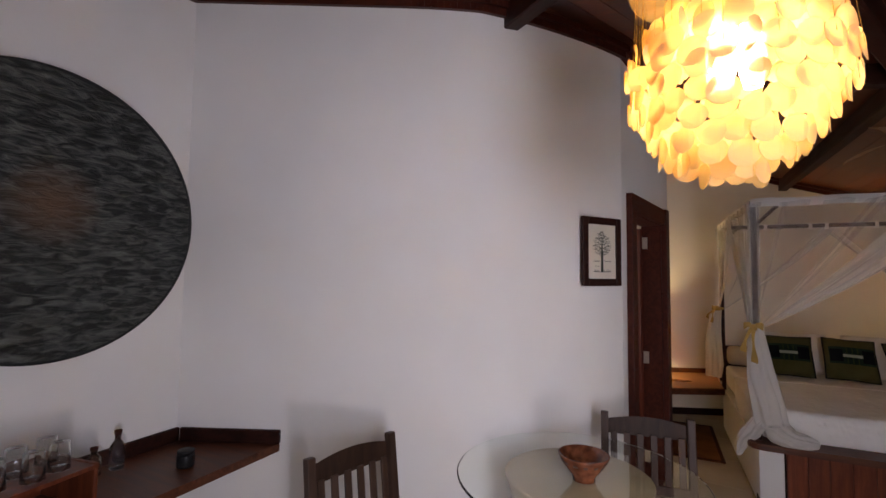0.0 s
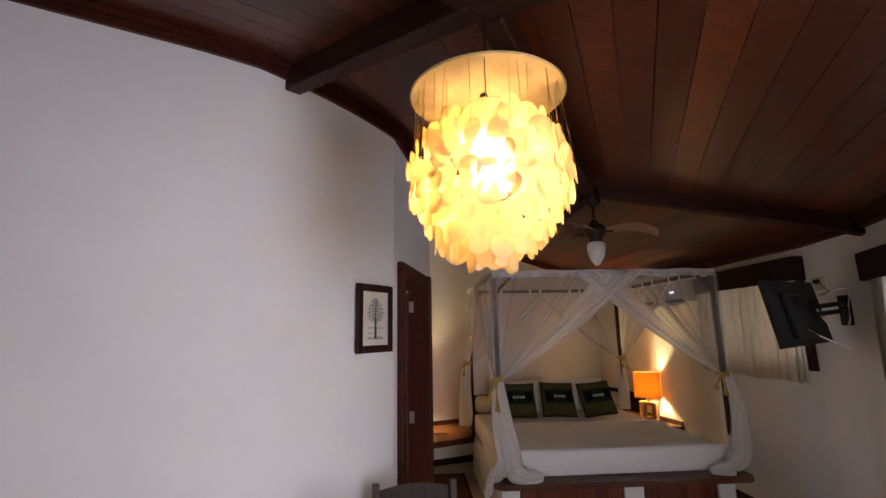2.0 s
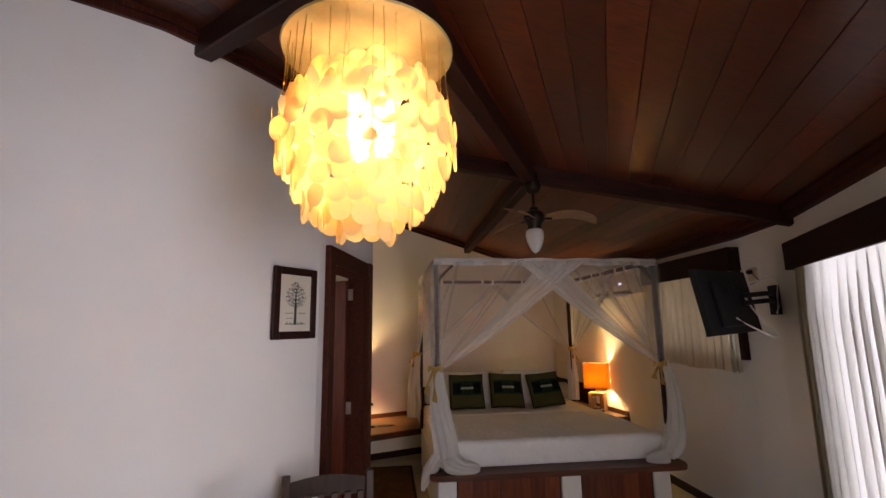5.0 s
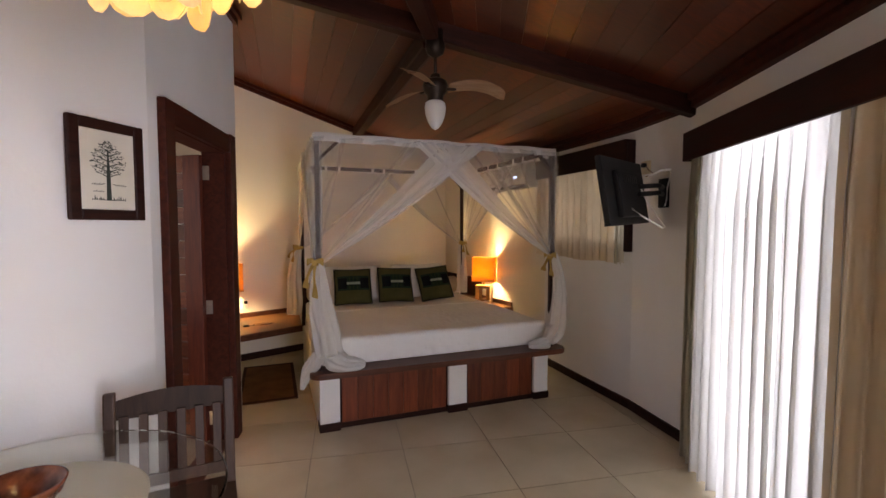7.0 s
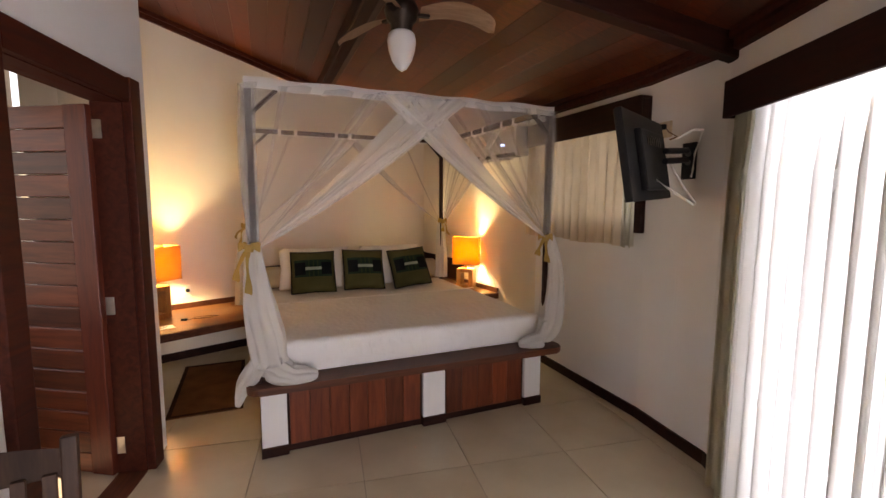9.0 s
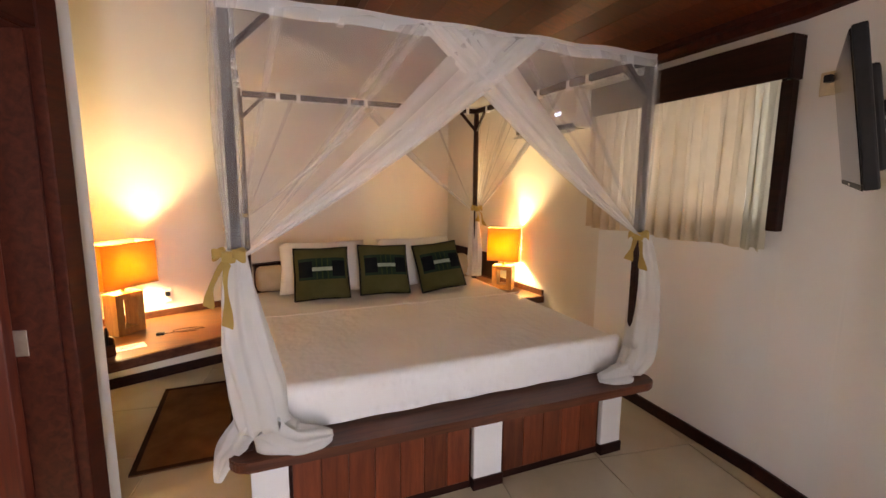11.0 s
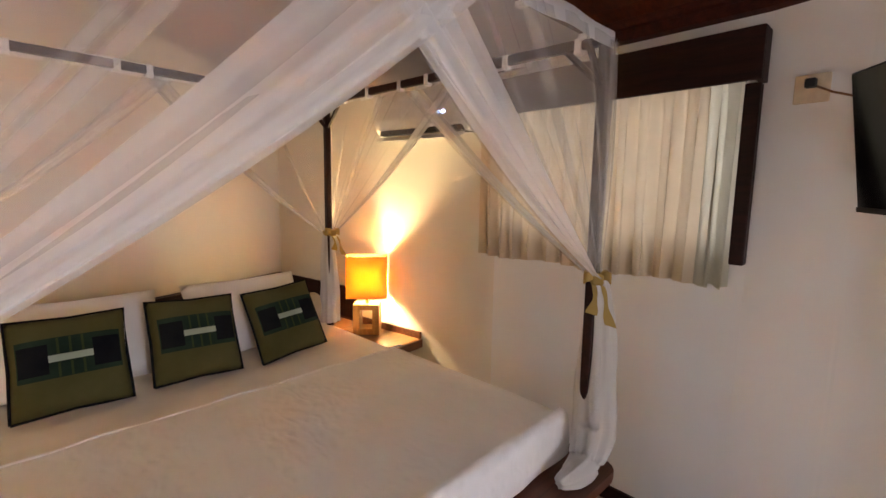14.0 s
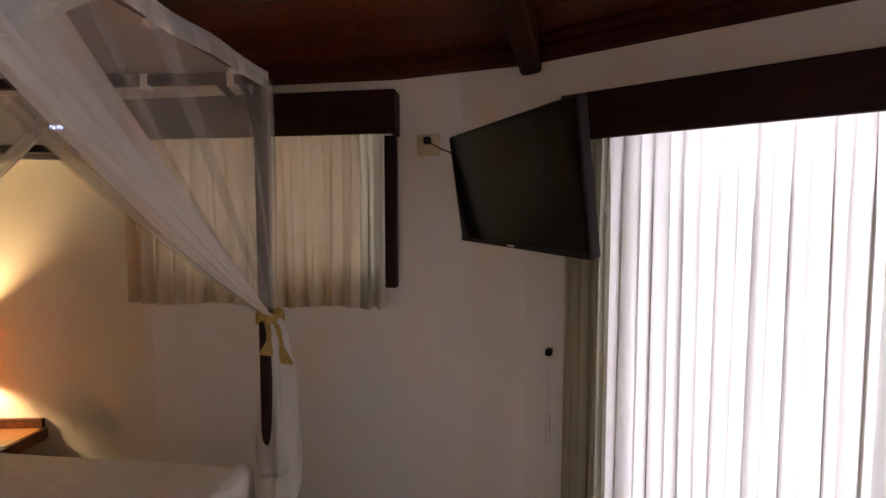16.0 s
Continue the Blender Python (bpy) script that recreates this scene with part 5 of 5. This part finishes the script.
def build_ac():
    y = 1.32
    ac = thing("air_conditioner", "white wall air conditioner with its flap open", "air conditioner", wl(y) + 0.002, y, 1.93, 97)
    # local: x along the wall, y into the room
    bm = bmesh.new()
    prof = [(0.003, 0.0), (0.15, 0.0), (0.19, 0.035), (0.205, 0.09), (0.205, 0.22), (0.19, 0.27), (0.003, 0.275)]
    for x in (-0.375, 0.375):
        bm.faces.new([bm.verts.new((x, p[0], p[1])) for p in prof])
    bm.verts.ensure_lookup_table()
    n = len(prof)
    for i in range(n):
        bm.faces.new((bm.verts[i], bm.verts[(i + 1) % n], bm.verts[n + (i + 1) % n], bm.verts[n + i]))
    bmesh.ops.bevel(bm, geom=bm.edges[:], offset=0.006, segments=2, affect="EDGES")
    part("body", bm, WHITEPLASTIC, ac)
    part("outlet", boxed(-0.33, 0.33, 0.05, 0.192, -0.002, 0.03, 0.002, 1), BLACK, ac, "dark air outlet")
    part("flap", boxed(-0.34, 0.34, 0.0, 0.075, -0.002, 0.004, 0.002, 1), WHITEPLASTIC, ac, m=pose(0, 0.16, -0.01, -28, 0, 0))
    for x in (-0.22, -0.205, -0.185, -0.17):
        part("display_bar", boxed(x, x + 0.009, 0.2055, 0.2065, 0.10, 0.118), BLUELED, ac, "blue lit display")


BLUELED = glowing("blue_display", (0.35, 0.55, 1.0), 3.0)
build_ac()

# ---- dining corner ----
TX, TY = -0.950, -1.845
DRUM = painted("sand_plaster", (0.34, 0.27, 0.17), (0.44, 0.36, 0.24), 0.8, 8.0, 0.5)
tb = thing("dining_table", "round glass-topped table on a sand-coloured drum base", "table", TX, TY, 0)
bm = bmesh.new()
lathe(bm, [(0.28, 0.0), (0.275, 0.02), (0.25, 0.30), (0.26, 0.60), (0.30, 0.72), (0.305, 0.733), (0.295, 0.738), (0.0001, 0.737)], 48)
part("drum", bm, DRUM, tb, smooth=True)
bm = bmesh.new()
lathe(bm, [(0.0001, 0.740), (0.506, 0.740), (0.511, 0.744), (0.511, 0.748), (0.506, 0.752), (0.0001, 0.752)], 64)
top = part("tabletop", bm, GLASS, tb, "clear greenish glass top")
top.visible_shadow = False
GLAZE = plain("brown_glaze", (0.20, 0.060, 0.028), 0.22, noise_amount=0.5)
bowl = thing("bowl", "brown glazed ceramic bowl on the glass table", "bowl", -0.915, -1.895, 0.753)
bm = bmesh.new()
lathe(bm, [(0.0001, 0.0), (0.045, 0.0), (0.047, 0.02), (0.08, 0.06), (0.10, 0.095), (0.103, 0.104), (0.096, 0.105), (0.075, 0.065), (0.042, 0.03), (0.0001, 0.026)], 32)
part("body", bm, GLAZE, bowl, smooth=True)
for k in range(14):
    a = 2 * math.pi * k / 14
    part("rim_mark", boxed(-0.008, 0.008, -0.002, 0.002, -0.006, 0.006, 0.001, 1), BENCHWOOD, bowl, m=pose(0.091 * math.cos(a), 0.091 * math.sin(a), 0.078, 0, 0, math.degrees(a) + 90) @ pose(0, 0, 0, 30, 0, 0))


def build_chair():
    """A chair whose front is -y; the back's foot is at the origin."""
    c = thing("dining_chair", "dark grey-brown wooden dining chair with a slatted back", "chair", 0, 0, 0, 0, "dining chairs")
    w = 0.205
    for x in (-w, w):
        bm = bmesh.new()
        box(bm, -0.019, 0.019, -0.022, 0.022, 0, 0.45, 0.004)
        part("back_leg", bm, GREYWOOD, c, m=pose(x, -0.055, 0))
        part("back_post", boxed(-0.019, 0.019, -0.018, 0.018, 0.0, 0.425, 0.006), GREYWOOD, c, m=pose(x, -0.055, 0.45, -7.5, 0, 0))
        part("front_leg", boxed(-0.019, 0.019, -0.019, 0.019, 0, 0.43, 0.004), GREYWOOD, c, m=pose(x, -0.44, 0))
        part("side_rail", boxed(x - 0.011, x + 0.011, -0.44, -0.06, 0.36, 0.43, 0.003, 1), GREYWOOD, c)
    bm = bmesh.new()
    box(bm, -0.225, 0.225, -0.47, -0.02, 0.432, 0.455, 0.008)
    part("seat", bm, GREYWOOD, c)
    bm = bmesh.new()

    def rail(z0, z1, arch):
        def f(u, v):
            x = -w + 2 * w * u
            return Vector((x, 0.0, z0 + (z1 - z0 + arch * math.sin(math.pi * u)) * v))
        sheet(bm, f, 14, 2)
        bmesh.ops.solidify(bm, geom=bm.faces[:], thickness=0.022)
    rail(0.315, 0.385, 0.028)
    part("top_rail", bm, GREYWOOD, c, m=pose(0, -0.045, 0.45, -7.5, 0, 0))
    bm = bmesh.new()
    box(bm, -w, w, -0.011, 0.011, 0.04, 0.085, 0.003)
    part("low_rail", bm, GREYWOOD, c, m=pose(0, -0.055, 0.45, -7.5, 0, 0))
    for k in range(6):
        x = -w + 0.045 + k * (2 * w - 0.09) / 5
        part("slat", boxed(x - 0.016, x + 0.016, -0.006, 0.006, 0.085, 0.33, 0.002, 1), GREYWOOD, c, m=pose(0, -0.055, 0.45, -7.5, 0, 0))
    part("front_rail", boxed(-w + 0.01, w - 0.01, -0.45, -0.43, 0.36, 0.43, 0.003, 1), GREYWOOD, c)
    return c


ch = build_chair()
ch.matrix_world = pose(-0.69, -1.255, 0, 0, 0, 6)
copy_thing(ch, pose(-1.80, -2.275, 0, 0, 0, 73))

# counter along the wall with the round relief
sh = thing("wall_counter", "dark red-brown wooden counter shelf with an upstand", "counter", ART_X, -2.2, 0.66)
inv = Matrix.Translation((-ART_X, 2.2, -0.66))
u = d2(23)
c0 = Vector((ART_X + 0.004, -2.262))
c1 = c0 + u * 0.56
bm = bmesh.new()
prism(bm, [c0, (c0.x, -4.2), (-2.44, -4.2), (-2.44, -2.7), (c1.x, c1.y - 0.004)], 0.655, 0.695, 0.003)
part("board", bm, BENCHWOOD, sh, m=inv)
bm = bmesh.new()
n = d2(-67) * 0.02
prism(bm, [c0 + u * 0.025, c0 + u * 0.025 + n, c1 + n, c1], 0.696, 0.765, 0.003)
part("upstand", bm, DARKWOOD, sh, m=inv)
part("upstand", boxed(c0.x, c0.x + 0.02, -4.2, -2.262, 0.696, 0.765, 0.003, 1), DARKWOOD, sh, m=inv)
bx = thing("wooden_box", "reddish wooden tray box on the counter", "box", -2.69, -3.07, 0.696, 8)
part("floor_board", boxed(-0.15, 0.15, -0.22, 0.22, 0.14, 0.155), REDWOOD, bx)
for a in ((-0.15, 0.15, 0.205, 0.22), (-0.15, 0.15, -0.22, -0.205), (-0.15, -0.135, -0.205, 0.205)):
    part("side", boxed(*a, 0.0, 0.16, 0.003, 1), REDWOOD, bx)
CUPG = glass("drinking_glass", (0.97, 0.98, 0.97))
gl = thing("drinking_glass", "clear upturned drinking glass on the tray", "glass", 0, 0, 0, 0, "glasses on the tray")
bm = bmesh.new()
lathe(bm, [(0.034, 0.0), (0.036, 0.001), (0.030, 0.10), (0.0001, 0.102), (0.0001, 0.097), (0.027, 0.095), (0.033, 0.002)], 20)
part("body", bm, CUPG, gl, smooth=True)
spots = [(-2.64, -2.93), (-2.73, -2.93), (-2.61, -3.02), (-2.71, -3.03), (-2.63, -3.12), (-2.75, -3.13)]
gl.matrix_world = pose(*spots[0], 0.852)
for x, y in spots[1:]:
    copy_thing(gl, pose(x, y, 0.852))
for x, y, hh in ((-2.86, -2.70, 0.12), (-2.85, -2.61, 0.17)):
    bt = thing("bottle", "small clear glass bottle with a dark stopper", "bottle", x, y, 0.697, 0, "bottles on the counter")
    bm = bmesh.new()
    lathe(bm, [(0.0001, 0), (0.028, 0.0), (0.03, 0.01), (0.03, hh * 0.6), (0.012, hh * 0.75), (0.012, hh * 0.9)], 20)
    part("body", bm, CUPG, bt, smooth=True)
    bm = bmesh.new()
    lathe(bm, [(0.014, hh * 0.88), (0.016, hh), (0.0001, hh + 0.004)], 14)
    part("stopper", bm, BEAM, bt, smooth=True)


def relief_material():
    m, nt, bs = nodes("slate_relief")
    co = coords(nt, (2.4, 8.0, 1.0))
    n1, n2 = add(nt, "TexNoise", Scale=5.0, Detail=6.0, Distortion=0.8), add(nt, "TexNoise", Scale=1.1, Detail=3.0)
    nt.links.new(co, n1.inputs["Vector"])
    nt.links.new(coords(nt), n2.inputs["Vector"])
    # the ramp's light end paints the glints of light on the ripples
    r = ramp(nt, (0.008, 0.011, 0.010), (0.125, 0.145, 0.135), 0.42, 0.72)
    nt.links.new(n1.outputs[0], r.inputs[0])
    tc = nt.nodes.new("ShaderNodeTexCoord")
    ln = add(nt, "VectorMath")
    ln.operation = "LENGTH"
    of = add(nt, "VectorMath")
    of.operation = "SUBTRACT"
    of.inputs[1].default_value = (0, 0.04, 0.05)
    nt.links.new(tc.outputs["Object"], of.inputs[0])
    nt.links.new(of.outputs[0], ln.inputs[0])
    sp = ramp(nt, (1, 1, 1), (0, 0, 0), 0.02, 0.19)
    nt.links.new(ln.outputs["Value"], sp.inputs[0])
    col = mixed(nt, sp.outputs[0], r.outputs[0], (0.13, 0.075, 0.045))
    nt.links.new(col, bs.inputs["Base Color"])
    bs.inputs["Roughness"].default_value = 0.36
    bumped(nt, bs, n1.outputs[0], 0.9, 0.03)
    return m


art = thing("round_relief", "large round dark slate-coloured relief with a rusty centre", "wall art", ART_X + 0.002, -2.885, 1.822)
RS = 0.617
m_art = pose(0, 0, 0, 90, 0, 90)
bm = bmesh.new()
lathe(bm, [(0.0001, 0.045)] + [(RS * 0.985 * k / 60, 0.045) for k in range(1, 61)], 180)
for v in bm.verts:
    x, y = v.co.x, v.co.y
    wavy = y + 0.02 * noise.noise(Vector((x * 3, y * 3, 2)))
    v.co.z += 0.010 * noise.noise(Vector((x * 4, wavy * 16, 1))) + 0.009 * noise.noise(Vector((x * 14, wavy * 55, 4)))
part("carved_face", bm, relief_material(), art, m=m_art)
bm = bmesh.new()
lathe(bm, [(RS * 0.97, 0.0), (RS, 0.0), (RS + 0.004, 0.02), (RS + 0.002, 0.048), (RS * 0.99, 0.052), (RS * 0.978, 0.04), (RS * 0.97, 0.0)], 120)
part("rim", bm, plain("dark_rim", (0.02, 0.022, 0.022), 0.6), art, "dark rounded rim", m=m_art)
jar = thing("jar", "small black round jar standing on the counter", "jar", -2.60, -2.455, 0.696)
bm = bmesh.new()
lathe(bm, [(0.0001, 0.0), (0.034, 0.0), (0.038, 0.006), (0.038, 0.052), (0.034, 0.06), (0.0001, 0.06)], 24)
part("body", bm, BLACK, jar, smooth=True)
bm = bmesh.new()
lathe(bm, [(0.036, 0.061), (0.037, 0.072), (0.03, 0.076), (0.0001, 0.076)], 24)
part("lid", bm, BLACK, jar, smooth=True)

# ---- floor tiles, last ----
TA = -8.5
TS = 0.60
bm = boxed(-TS / 2 + 0.002, TS / 2 - 0.002, -TS / 2 + 0.002, TS / 2 - 0.002, -0.012, 0.0, 0.0012, 1)
tile_me = mesh_of("tile", bm, TILE)
ta, tbv = d2(TA), d2(TA + 90)
for i in range(-9, 6):
    for j in range(-9, 8):
        q = Vector((1.005, -1.12)) + ta * TS * (i + 0.5) + tbv * TS * (j + 0.5)
        if -3.3 < q.x < 2.9 and -5.6 < q.y < 3.4 and (q - RING).length > 1.0:
            t = new("tile", tile_me)
            t.parent = floor_ob
            t.matrix_local = pose(q.x, q.y, random.uniform(-0.0006, 0.0), 0, 0, TA + 90 * random.randrange(4))
